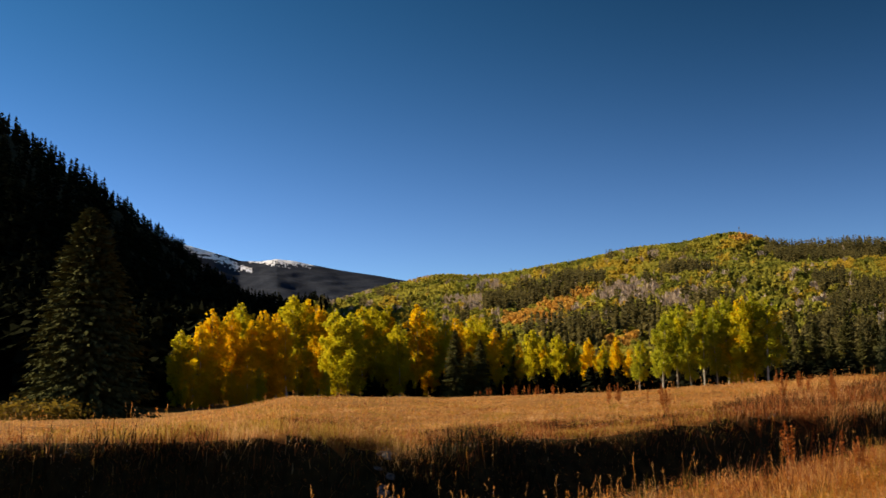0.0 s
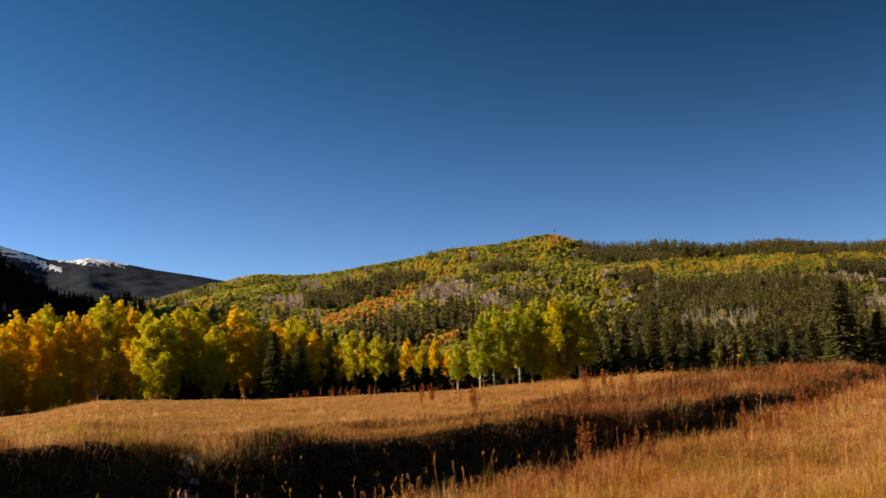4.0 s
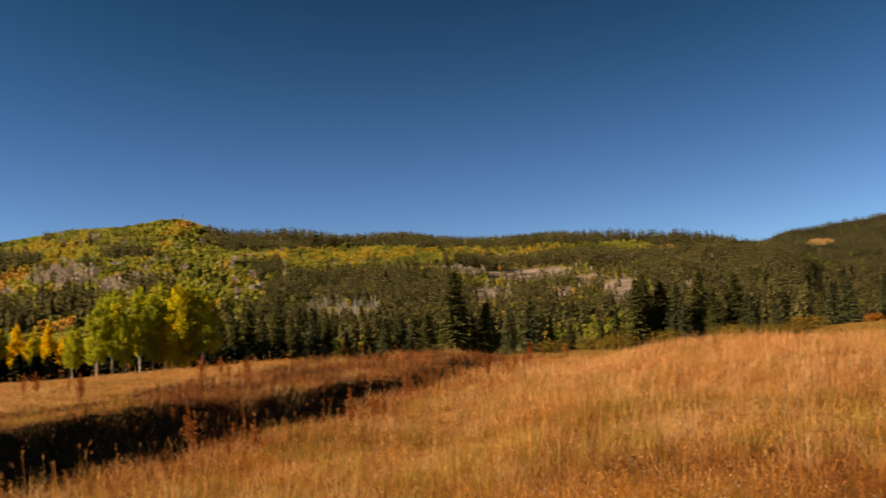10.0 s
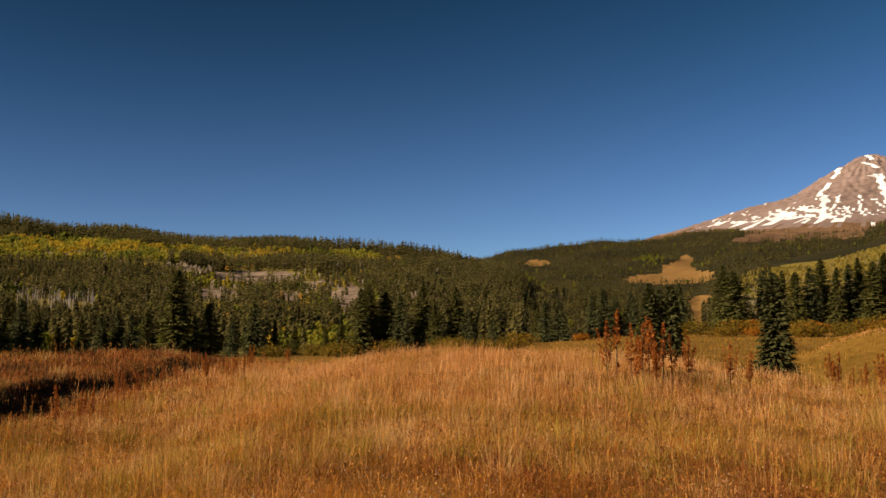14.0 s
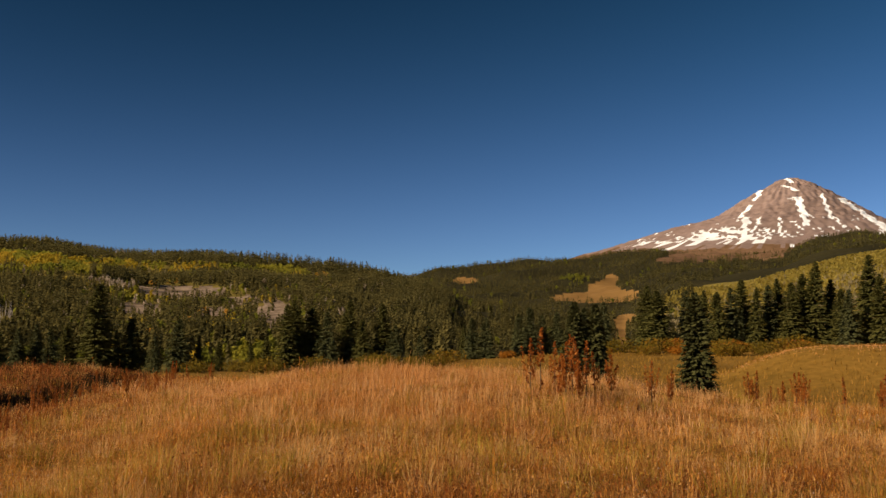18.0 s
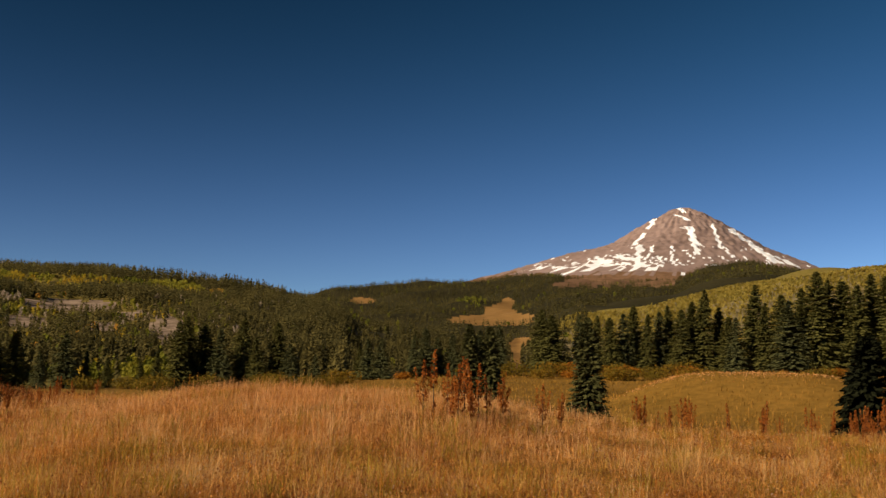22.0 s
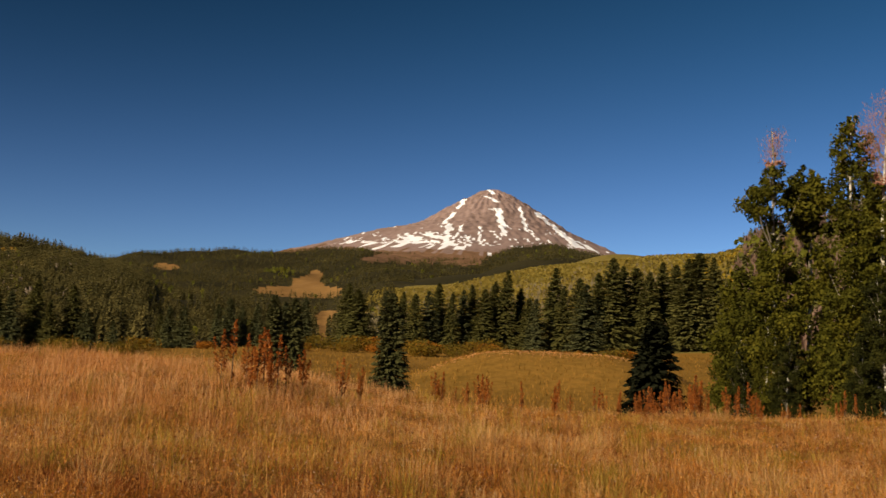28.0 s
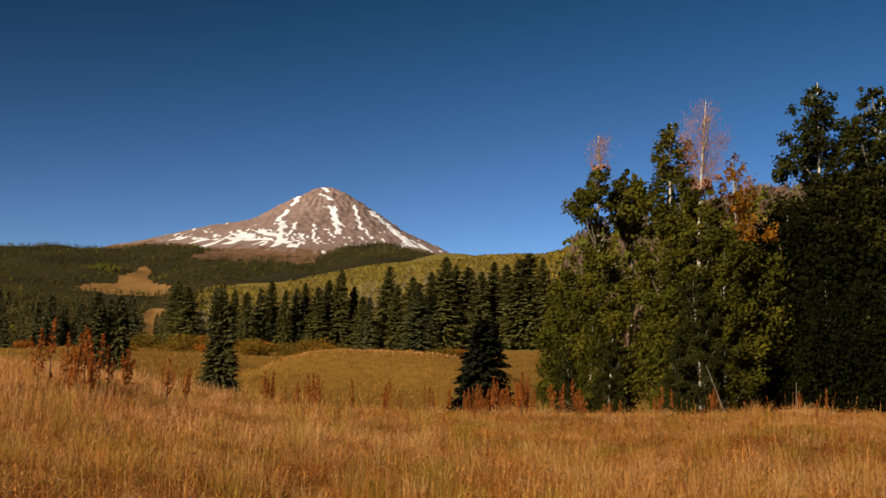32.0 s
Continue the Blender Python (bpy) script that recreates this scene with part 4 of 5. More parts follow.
        aspen("aspen turning orange above its green lower leaves", 46, 14.0, 4.6, 0.2, 25000, 0.095, L_GREEN, 100, 0.012, L_RUSSET, 0.30, 0.75)]
for ob, az, r, turn, full, top in ((near[0], 79.2, 64, 1.0, 16.4, 14.0), (near[1], 80.9, 66, 0.3, 14.0, 12.0), (near[2], 84.6, 59, 2.0, 17.8, 15.7), (near[3], 90.2, 68, 0.6, 18.5, 16.2),
                                   (near[4], 83.0, 60, 0.2, 16.0, 14.6), (near[5], 86.2, 61, 1.1, 14.0, 12.9)):
    put(ob, az, r, reach(az, r, top) / full, turn)
    tagged(ob, "", "", NEAR)
for src, az, r, s, turn in ((4, 76.9, 72, 0.5, 2.0), (4, 85.6, 58, 0.62, 4.1), (3, 84.3, 57, 0.46, 5.5), (3, 92.6, 64, 1.06, 2.2),
                            (3, 95.2, 62, 1.0, 3.3), (3, 98.0, 60, 1.0, 0.2), (3, 77.8, 62, 0.30, 5.2), (3, 79.9, 60, 0.30, 3.2), (3, 83.4, 57, 0.30, 0.7), (4, 78.9, 61, 0.42, 2.7)):
    again(near[src], ("green aspen coloured dark for the shade of its neighbours" if az > 86 else ""), az, r, s, turn, NEAR, 1.1)

# Aspens standing in shade: the shade is painted as near-black leaves.
SHADE_ASPEN = aspen("dense aspen coloured near black for shade behind the front aspens", 47, 12.0, 6.4, 0.2, 22000, 0.12, L_ASPEN_SHADE, 110, 0.015, None, 0.0, 0.8, ([0, 0.1, 0.4, 0.7, 0.88, 1.0], [0.9, 1.0, 1.0, 0.85, 0.6, 0.3]))
put(SHADE_ASPEN, 87.4, 66, reach(87.4, 66, 9.0) / 12.0, 0.4)
tagged(SHADE_ASPEN, "", "", "alders behind the aspens")
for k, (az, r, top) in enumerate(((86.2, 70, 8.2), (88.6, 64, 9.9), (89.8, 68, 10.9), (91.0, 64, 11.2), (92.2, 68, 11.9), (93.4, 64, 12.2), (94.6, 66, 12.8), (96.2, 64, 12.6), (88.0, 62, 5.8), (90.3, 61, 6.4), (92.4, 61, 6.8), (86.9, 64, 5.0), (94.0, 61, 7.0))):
    again(SHADE_ASPEN, "", az, r, reach(az, r, top) / 12.0, k * 1.7, "alders behind the aspens", 1.0)


# ---- far woods ----
def far_tree(kind, seed, leaves):
    """A tree one metre tall, as leaf quads: a conifer cone, a round aspen or bare upright twigs."""
    rng = np.random.RandomState(seed)
    if kind == "conifer":
        t = np.linspace(0.04, 1.0, leaves) ** 0.9
        phi = np.arange(leaves) * 2.4 + rng.normal(size=leaves) * 0.3
        rad = 0.15 * (1 - t) ** 0.85
        C = np.stack([np.cos(phi) * rad, np.sin(phi) * rad, t * 0.97], -1)
        A = unit(np.stack([np.cos(phi), np.sin(phi), -0.55 + 0 * phi], -1))
        B = unit(np.stack([-np.sin(phi), np.cos(phi), 0 * phi + rng.normal(size=leaves) * 0.3], -1))
        LA, LB = 0.10 + 0.7 * rad, 0.05 + 0.45 * rad
        A[-1], LA[-1], LB[-1] = (0.05, 0, 1), 0.09, 0.03
    elif kind == "aspen":
        o = unit(rng.normal(size=(leaves, 3))) * (rng.uniform(0.3, 1, leaves) ** 0.5)[:, None]
        C = o * np.array([0.22, 0.22, 0.36]) * (1 - 0.25 * o[:, 2:]) + np.array([0, 0, 0.60])
        A, B = facing(rng, o + np.array([0, 0, 0.15]), 0.9)
        LA, LB = rng.uniform(0.10, 0.17, leaves) * (26 / leaves) ** 0.45, rng.uniform(0.09, 0.14, leaves) * (26 / leaves) ** 0.45
    else:
        C = np.stack([rng.normal(size=leaves) * 0.08, rng.normal(size=leaves) * 0.08, rng.uniform(0.35, 0.92, leaves)], -1)
        C[0] = (0, 0, 0.45)
        A = unit(rng.normal(size=(leaves, 3)) * 0.3 + np.array([0, 0, 1.0]))
        B = unit(np.cross(A, rng.normal(size=(leaves, 3))))
        LA, LB = rng.uniform(0.12, 0.24, leaves), rng.uniform(0.025, 0.06, leaves)
        A[0], LA[0], LB[0] = (0, 0, 1), 0.45, 0.02
    return diamonds(C, A, B, LA, LB)


def woods(name, label, x, y, tall, fat, kind, material, leaves, seed):
    rng = np.random.RandomState(seed)
    n = len(x)
    if not n:
        return
    temps = [far_tree(kind, seed * 10 + k, leaves)[0] for k in range(6)]
    z = height(x, y) - 0.3
    pick, turn = rng.randint(0, 6, n), rng.uniform(0, 6.28, n)
    V = np.stack(temps)[pick]
    c, s = np.cos(turn)[:, None], np.sin(turn)[:, None]
    w = (tall * fat)[:, None]
    P = np.stack([(V[..., 0] * c - V[..., 1] * s) * w + x[:, None], (V[..., 0] * s + V[..., 1] * c) * w + y[:, None], V[..., 2] * tall[:, None] + z[:, None]], -1).reshape(-1, 3)
    bear, up = np.degrees(np.arctan2(x, y)), np.degrees(np.arctan2(z - EYE, np.hypot(x, y)))
    tone = np.repeat(np.clip(0.48 + 0.26 * wobble(bear, up * 2.6, 2.4, 55) + 0.16 * wobble(bear, up * 2.6, 0.8, 56) + rng.normal(0, 0.08, n), 0, 1), leaves * 4)
    me = mesh_np(name, P, np.arange(len(P)).reshape(-1, 4), [material], tone)
    tagged(new(name, me), label, "forest", "", "stuff")


# groves on the slopes: bearing, height, half width, half height (degrees)
CONIFER_GROVES = [(3.4, 5.0, 1.4, 0.40), (5.3, 5.6, 1.5, 0.38), (7.2, 6.15, 1.2, 0.28), (18.4, 7.1, 1.8, 0.38), (36, 5.6, 5.0, 0.30), (24, 5.15, 4.5, 0.38), (22, 2.6, 4.5, 0.7),
                  (27.5, 4.3, 1.6, 0.9), (10, 4.1, 0.8, 0.5), (43.5, 5.9, 2.2, 0.6), (19.5, 5.7, 0.9, 0.3), (13.6, 4.6, 1.0, 0.3), (30.5, 5.75, 1.6, 0.3), (12.4, 6.4, 1.2, 0.16)]
MIXED_GROVES = [(8.5, 3.4, 4.0, 0.9), (34, 3.4, 4.5, 0.9), (24, 3.6, 5, 0.7)]
ORANGE_GROVES = [(4.5, 4.2, 1.6, 0.36), (6.0, 4.8, 1.1, 0.38), (7.3, 5.45, 0.7, 0.32), (9.3, 2.9, 0.9, 0.35), (15.4, 8.0, 0.6, 0.14), (40.3, 5.95, 0.4, 0.18), (33.6, 3.65, 0.25, 0.2), (35.3, 4.1, 0.35, 0.25), (31.7, 2.8, 0.2, 0.2), (34.3, 4.1, 0.3, 0.2), (33.0, 5.4, 1.3, 0.12)]
GREY_GROVES = [(9.3, 5.4, 1.8, 0.55), (5.6, 3.9, 1.0, 0.25), (2.3, 5.9, 1.0, 0.25), (12.6, 4.9, 1.5, 0.5), (30.0, 5.4, 1.3, 0.3), (1.2, 5.2, 1.2, 0.3)]
YELLOW_GROVES = [(25, 6.35, 4.5, 0.26), (21, 6.2, 2.0, 0.3), (32, 6.2, 3.2, 0.24), (10, 6.7, 3.0, 0.4), (31.5, 4.9, 2.0, 0.3), (8.6, 2.2, 1.0, 0.6), (15.6, 7.6, 1.1, 0.3), (21.6, 6.75, 1.0, 0.16)]
GREEN_GROVES = [(12.3, 7.75, 2.2, 0.3), (0.5, 5.5, 3.0, 0.5), (37.2, 6.22, 2.3, 0.30), (22, 5.6, 2.0, 0.3), (37.0, 1.9, 1.6, 0.5), (16.5, 6.3, 1.6, 0.4)]


def any_grove(az, el, groves, rough=0.5):
    m = np.zeros(len(az), bool)
    for g in groves:
        m |= inside(az, el, *g, rough)
    return m


def scatter(seed, az0, az1, r0, r1, per):
    """Points spread evenly over a sector, one to so many square metres."""
    rng = np.random.RandomState(seed)
    n = int(radians(az1 - az0) * (r1 * r1 - r0 * r0) / 2 / per)
    r, az = np.sqrt(rng.uniform(r0 * r0, r1 * r1, n)), rng.uniform(az0, az1, n)
    x, y = polar(az, r)
    el = np.degrees(np.arctan2(height(x, y) - EYE, r))
    return az, r, x, y, el, rng


def sunny_hill():
    az, r, x, y, ground, rng = scatter(61, -7, 47, 255, 1420, 16)
    foot, crest = np.interp(az, T_AZ, T_FOOT_R) * 1.12, np.interp(az, R_AZ, R_R)
    kind = ground_kind(x, y)
    el = ground + np.degrees(3.6 / r)                     # the middle of a crown
    keep = (r > foot) & (r < crest * 1.03) & (((kind == 2) | (kind == 7)) | ((kind == 4) & (rng.uniform(size=len(r)) < 0.16)))
    keep &= ~((az > 44.5) & (r > 1250))
    keep &= ~((az > 21.4) & (az < 25.3) & (ground < 3.5) & (ground > 2.45))
    for g in SCREES:
        for lift in (0.25, 0.5):
            keep &= ~(inside(az, ground + lift, *g, 0.3) & (r > 350) & (rng.uniform(size=len(r)) < 0.7))
    az, r, x, y, el = az[keep], r[keep], x[keep], y[keep], el[keep]
    u = rng.uniform(size=len(az))
    # drifts of one colour, a few trees deep: yellow, lime, green, with bare and dark ones between
    v = 0.5 + 0.40 * wobble(az, el * 2.6, 3.4, 57) + 0.30 * wobble(az + el, el * 2.4, 1.3, 58) + 0.16 * (u - 0.5)
    sp = np.where(v < 0.14, 0, np.where(v < 0.66, 1, 2))
    sp = np.where(wobble(az, el * 2.2, 1.2, 60) + 0.5 * (u - 0.5) > 0.78, 3, sp)
    sp = np.where(wobble(az, el * 2.6, 1.7, 59) + 0.5 * (u - 0.5) > np.interp(el, [2, 4, 6], [0.72, 0.95, 1.1]), 5, sp)
    low = (az > 19) & (el < np.interp(az, [19, 22, 40], [4.3, 5.7, 5.8]))
    dark = 0.62 + 0.35 * wobble(az, el * 2.2, 2.2, 62)
    sp = np.where(low, np.where(u < dark, 5, np.where(u > 0.93, 3, np.where(v < 0.3, 0, 2))), sp)
    sp = np.where((az > 38) & (u < np.interp(az, [38, 41.5], [0.0, 0.97])), 5, sp)
    sp = np.where(any_grove(az, el, MIXED_GROVES) & (u < np.where(az > 20, 0.6, 0.4)), 5, sp)
    sp = np.where(any_grove(az, el, GREEN_GROVES), np.where(v < 0.7, 1, 2), sp)
    sp = np.where(any_grove(az, el, YELLOW_GROVES), np.where(v < 0.55, 0, 1), sp)
    sp = np.where(any_grove(az, el, GREY_GROVES), np.where(u < 0.85, 3, sp), sp)
    sp = np.where(any_grove(az, el, ORANGE_GROVES), np.where(u < 0.90, 4, 0), sp)
    sp = np.where(any_grove(az, el, CONIFER_GROVES), np.where(u < 0.97, 5, sp), sp)
    top = np.interp(az, R_AZ, R_EL) - (el - np.degrees(3.6 / r))
    ridge = np.interp(az, [16.2, 17, 22, 33.5, 34.5, 39, 40.5], [-1, 0.45, 0.12, 0.08, 0.0, 0.0, 0.4])
    sp = np.where((top < ridge * (1 + 0.35 * wobble(az, el, 2.1, 63))) & (u < 0.97), 5, sp)
    sp = np.where((sp == 3) & (r < 480), 2, sp)
    tall = rng.uniform(4.8, 8.2, len(az)) * np.where(r > 1150, 0.8, 1.0)
    tall = np.where(sp == 5, tall * np.where(r > 1150, 1.1, 1.65), tall) * np.where(r > 1080, 1.0, np.interp(az, [17, 22], [1.0, 0.72]))
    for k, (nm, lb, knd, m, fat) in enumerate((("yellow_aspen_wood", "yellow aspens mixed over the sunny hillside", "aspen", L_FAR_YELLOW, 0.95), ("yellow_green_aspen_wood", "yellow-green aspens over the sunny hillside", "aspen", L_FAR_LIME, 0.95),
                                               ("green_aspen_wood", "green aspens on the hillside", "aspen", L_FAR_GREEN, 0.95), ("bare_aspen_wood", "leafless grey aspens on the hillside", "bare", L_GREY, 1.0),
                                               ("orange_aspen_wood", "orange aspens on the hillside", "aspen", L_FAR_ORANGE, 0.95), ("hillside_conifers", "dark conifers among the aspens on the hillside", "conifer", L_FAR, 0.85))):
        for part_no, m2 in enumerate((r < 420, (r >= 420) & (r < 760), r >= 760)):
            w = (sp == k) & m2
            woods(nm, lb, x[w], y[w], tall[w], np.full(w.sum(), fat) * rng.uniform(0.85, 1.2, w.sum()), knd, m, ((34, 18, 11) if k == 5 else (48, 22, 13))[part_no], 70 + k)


def white_trunks():
    """A stand of leafless aspens, a palisade of pale stems against the dark slope."""
    rng = np.random.RandomState(97)
    az, rr = rng.uniform(21.6, 25.2, 1600), rng.uniform(330, 760, 1600)
    x, y = polar(az, rr)
    g = np.degrees(np.arctan2(height(x, y) - EYE, rr))
    m = (g > 2.75) & (g < 3.45) & (wobble(az, g * 2, 1.5, 98) > -0.6)
    x, y, rr = x[m][:200], y[m][:200], rr[m][:200]
    z = height(x, y)
    for k in range(2):
        pick = np.arange(len(x)) % 2 == k
        pieces = []
        for a, b, c, q in zip(x[pick], y[pick], z[pick], rr[pick]):
            tall = rng.uniform(0.5, 0.85) * q * math.radians(1.0)
            lean = rng.normal(size=2) * 0.03 * tall
            pieces.append(tube([(a, b, c - 0.3), (a + lean[0] * 0.4, b + lean[1] * 0.4, c + tall * 0.5), (a + lean[0], b + lean[1], c + tall)], [0.00028 * q, 0.00024 * q, 0.00008 * q], 4))
            for j in range(3):
                f, t = rng.uniform(0.5, 0.9), rng.uniform(0, 6.28)
                p0 = np.array([a + lean[0] * f, b + lean[1] * f, c + tall * f])
                pieces.append(tube([p0, p0 + np.array([math.cos(t), math.sin(t), 1.6]) * 0.04 * tall, p0 + np.array([math.cos(t), math.sin(t), 2.4]) * 0.07 * tall], [0.00014 * q, 0.0001 * q, 0.00005 * q], 3))
        tagged(new("leafless_aspen_stand", mesh_np("leafless_aspen_stand", *joined(pieces), [M_STEM], None, None, True)), "leafless aspens with pale upright stems on the lower slope", "forest", "", "stuff")


def dark_hill():
    az, r, x, y, el, rng = scatter(62, -62, -6, 150, 1250, 120)
    crest = np.interp(az, R_AZ, R_R)
    keep = (r > np.interp(az, T_AZ, T_FOOT_R) * 1.08) & (r < crest * 1.04) & ((az < -9) | (r > 700))
    keep &= (az > -27) | (rng.uniform(size=len(r)) < 0.3)
    n = keep.sum()
    # The slope's shade is painted through the near-black needle colour.
    woods("shaded_slope_conifers", "conifers on the steep slope, coloured near black for its shade", x[keep], y[keep], rng.uniform(9, 17, n), rng.uniform(0.9, 1.25, n), "conifer", L_DARK_NEEDLES, 18, 81)
    az, r, x, y, el, rng = scatter(66, -30, -8.5, 150, 480, 26)
    keep = r > np.interp(az, T_AZ, T_FOOT_R) * 1.02 + np.where(az > -14.5, 25, 0)
    n = keep.sum()
    woods("slope_foot_conifers", "conifers at the foot of the slope, coloured near black for its shade", x[keep], y[keep], rng.uniform(10, 18, n), rng.uniform(0.9, 1.3, n), "conifer", L_DARK_NEEDLES, 38, 82)


def shade_firs():
    """Low near-black firs, added for the shade under and behind the grove."""
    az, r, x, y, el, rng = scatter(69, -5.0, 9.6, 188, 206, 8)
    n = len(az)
    woods("grove_front_shade_firs", "low near-black firs added for the shade under the aspen grove", x, y, rng.uniform(2.4, 5.2, n) * (0.85 + 0.4 * wobble(x, y, 14, 68)), rng.uniform(1.3, 1.9, n), "conifer", L_DARK_NEEDLES, 30, 99)
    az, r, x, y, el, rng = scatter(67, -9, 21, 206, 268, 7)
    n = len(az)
    woods("grove_back_shade_firs", "low near-black firs added for the shade behind the aspen grove", x, y, rng.uniform(2.5, 5.5, n), rng.uniform(1.4, 2.0, n), "conifer", L_DARK_NEEDLES, 30, 96)


def conifer_valley():
    az, r, x, y, el, rng = scatter(63, 44, 73, 640, 2340, 80)
    kind = ground_kind(x, y)
    back = np.interp(az, B_AZ, B_EL)
    keep = (((kind == 2) | (kind == 7)) & (r > np.interp(az, T_AZ, T_FOOT_R) * 1.08)) | ((kind == 5) & (wobble(x, y, 110, 71) + 0.5 * wobble(x, y, 45, 72) > 0.35))
    keep &= (az < 59.5) | (r > 1050)
    keep &= ~((az > 60.5) & (r > 1050) & (r < 1400))
    az, r, x, y = az[keep], r[keep], x[keep], y[keep]
    az2, r2, x2, y2, el2, rng2 = scatter(68, 44, 60, 285, 640, 42)
    kind = ground_kind(x2, y2)
    keep = ((kind == 2) | (kind == 7)) & (r2 > np.interp(az2, T_AZ, T_FOOT_R) * 1.12) & (az2 < 59.5)
    az, r, x, y = (np.concatenate([p, q[keep]]) for p, q in ((az, az2), (r, r2), (x, x2), (y, y2)))
    tall = rng.uniform(8, 14, len(az)) * np.interp(r, [300, 700, 1300, 2300], [0.38, 0.58, 0.68, 0.62])
    u = rng.uniform(size=len(az))
    lime = (u < 0.015) | (inside(az, np.degrees(np.arctan2(height(x, y) - EYE, r)), 53.6, 5.5, 1.0, 0.22) & (u < 0.8))
    a, b = ~lime & (r < 900), ~lime & (r >= 900)
    woods("valley_conifers", "dark conifer forest filling the valley", x[a], y[a], tall[a], rng.uniform(0.85, 1.2, a.sum()), "conifer", L_FAR, 26, 82)
    woods("ridge_conifers", "dark conifer forest on the far ridge", x[b], y[b], tall[b], rng.uniform(0.9, 1.3, b.sum()), "conifer", L_FAR, 9, 83)
    woods("valley_aspens", "scattered yellow-green aspens among the conifers", x[lime], y[lime], tall[lime], rng.uniform(0.9, 1.2, lime.sum()), "aspen", L_FAR_GREEN, 30, 84)


def pale_hill():
    az, r, x, y, el, rng = scatter(64, 58, 81, 380, 930, 11)
    crest = np.interp(az, R_AZ, R_R)
    keep = r < crest * 1.03
    az, r, x, y, el = az[keep], r[keep], x[keep], y[keep], el[keep]
    tall = rng.uniform(2.8, 4.6, len(az))
    u = rng.uniform(size=len(az))
    top = np.interp(az, R_AZ, R_EL) - el
    leafy = u < np.interp(top, [0, 0.5, 1.3], [0.95, 0.8, 0.3])
    con = (u > 0.99) | ((az > 74.5) & (u > 0.72))
    gold = leafy & (az > 74) & (u < 0.2)
    for nm, lb, w, knd, m, nl in (("pale_aspen_wood", "pale yellow-green aspens on the slope below the peak", leafy & ~con & ~gold, "aspen", L_PALE, 18), ("leafless_aspen_wood", "leafless pinkish-grey aspens on the slope", ~leafy & ~con, "bare", L_BARE, 10),
                                  ("slope_conifers", "scattered dark conifers on the pale slope", con, "conifer", L_SPRUCE, 22), ("golden_aspen_wood", "golden aspens on the slope", gold, "aspen", L_FAR_YELLOW, 24)):
        woods(nm, lb, x[w], y[w], tall[w], rng.uniform(0.9, 1.25, w.sum()), knd, m, nl, 90)


def right_hill():
    az, r, x, y, el, rng = scatter(65, 77, 106, 250, 780, 70)
    u = rng.uniform(size=len(az))
    tall = rng.uniform(9, 14, len(az))
    con, pink = u < 0.3, (u > 0.55)
    for nm, lb, w, knd, m in (("hill_conifers", "dark conifers on the hill behind the aspens", con, "conifer", L_SPRUCE), ("reddish_bare_wood", "bare reddish trees on the hill behind the aspens", pink, "bare", L_ROSE), ("hill_aspens", "golden and green aspens on the hill behind", ~con & ~pink, "aspen", L_FAR_GREEN)):
        woods(nm, lb, x[w], y[w], tall[w], rng.uniform(0.9, 1.2, w.sum()), knd, m, 22, 95)


sunny_hill()
white_trunks()
dark_hill()
shade_firs()
conifer_valley()
pale_hill()
right_hill()


# ---- willows along the foot of the spruces ----
def willow(seed, wide, tall):
    rng = np.random.RandomState(seed)
    e = new("willow_shrub")
    stems = []
    for k in range(9):
        a = rng.uniform(0, 6.28)
        q = rng.uniform(0.2, 0.5) * wide
        stems.append(tube([(0.1 * math.cos(a), 0.1 * math.sin(a), -0.1), (q * 0.5 * math.cos(a), q * 0.5 * math.sin(a), tall * 0.45), (q * math.cos(a), q * math.sin(a), tall * 0.85)], [0.03, 0.02, 0.008], 5))
    part("stem", mesh_np("stem", *joined(stems), [M_BARK_DARK], None, None, True), e)
    n = 700
    o = unit(rng.normal(size=(n, 3))) * (rng.uniform(0, 1, n) ** 0.4)[:, None]
    lump = 1 + 0.25 * np.sin(o[:, :1] * 5 + seed) * np.cos(o[:, 1:2] * 6)
    C = o * np.array([wide * 0.5, wide * 0.5, tall * 0.52]) * lump + np.array([0, 0, tall * 0.5])
    C[:, 2] = np.maximum(C[:, 2], 0.05)
    A, B = random_frames(rng, n)
    S = rng.uniform(0.12, 0.26, n)
    v, f = diamonds(C, A, B, S, S * 0.5)
    part("foliage", mesh_np("foliage", v, f, [L_WILLOW], np.repeat(np.clip({51: 0.2, 53: 1.0, 55: 0.5}[seed] + rng.normal(size=n) * 0.12, 0, 1), 4)), e)
    return tagged(e, "low rounded willow shrub in orange and olive autumn leaf", "shrub", "willow shrubs at the foot of the spruces")


WILLOWS = [willow(51, 5.0, 2.6), willow(53, 4.0, 2.0), willow(55, 6.0, 2.4)]
for w, az in zip(WILLOWS, (57.4, 60.9, 62.0)):
    put(w, az, 262, 1.0, az)
for k in range(34):
    az = rnd.choice((rnd.uniform(59.8, 65.0), rnd.uniform(46, 56), rnd.uniform(64, 72), rnd.uniform(56.5, 64)))
    again(WILLOWS[k % 3], "", az, rnd.uniform(240, 280), rnd.uniform(0.7, 1.55), rnd.uniform(0, 6), "", 1.25)
for k in range(16):
    again(WILLOWS[0], "low olive shrub at the foot of the wooded slope", rnd.uniform(32.5, 46.5), rnd.uniform(214, 238), rnd.uniform(0.6, 1.25), rnd.uniform(0, 6), "", 1.3)
for az, r in ((-22.4, 108), (-21.0, 104), (-19.2, 106)):
    again(WILLOWS[0], "low olive-green shrub at the foot of the lone spruce", az, r, 0.8, az, "shrubs under the lone spruce", 1.6)
def thicket(seed, wide, tall):
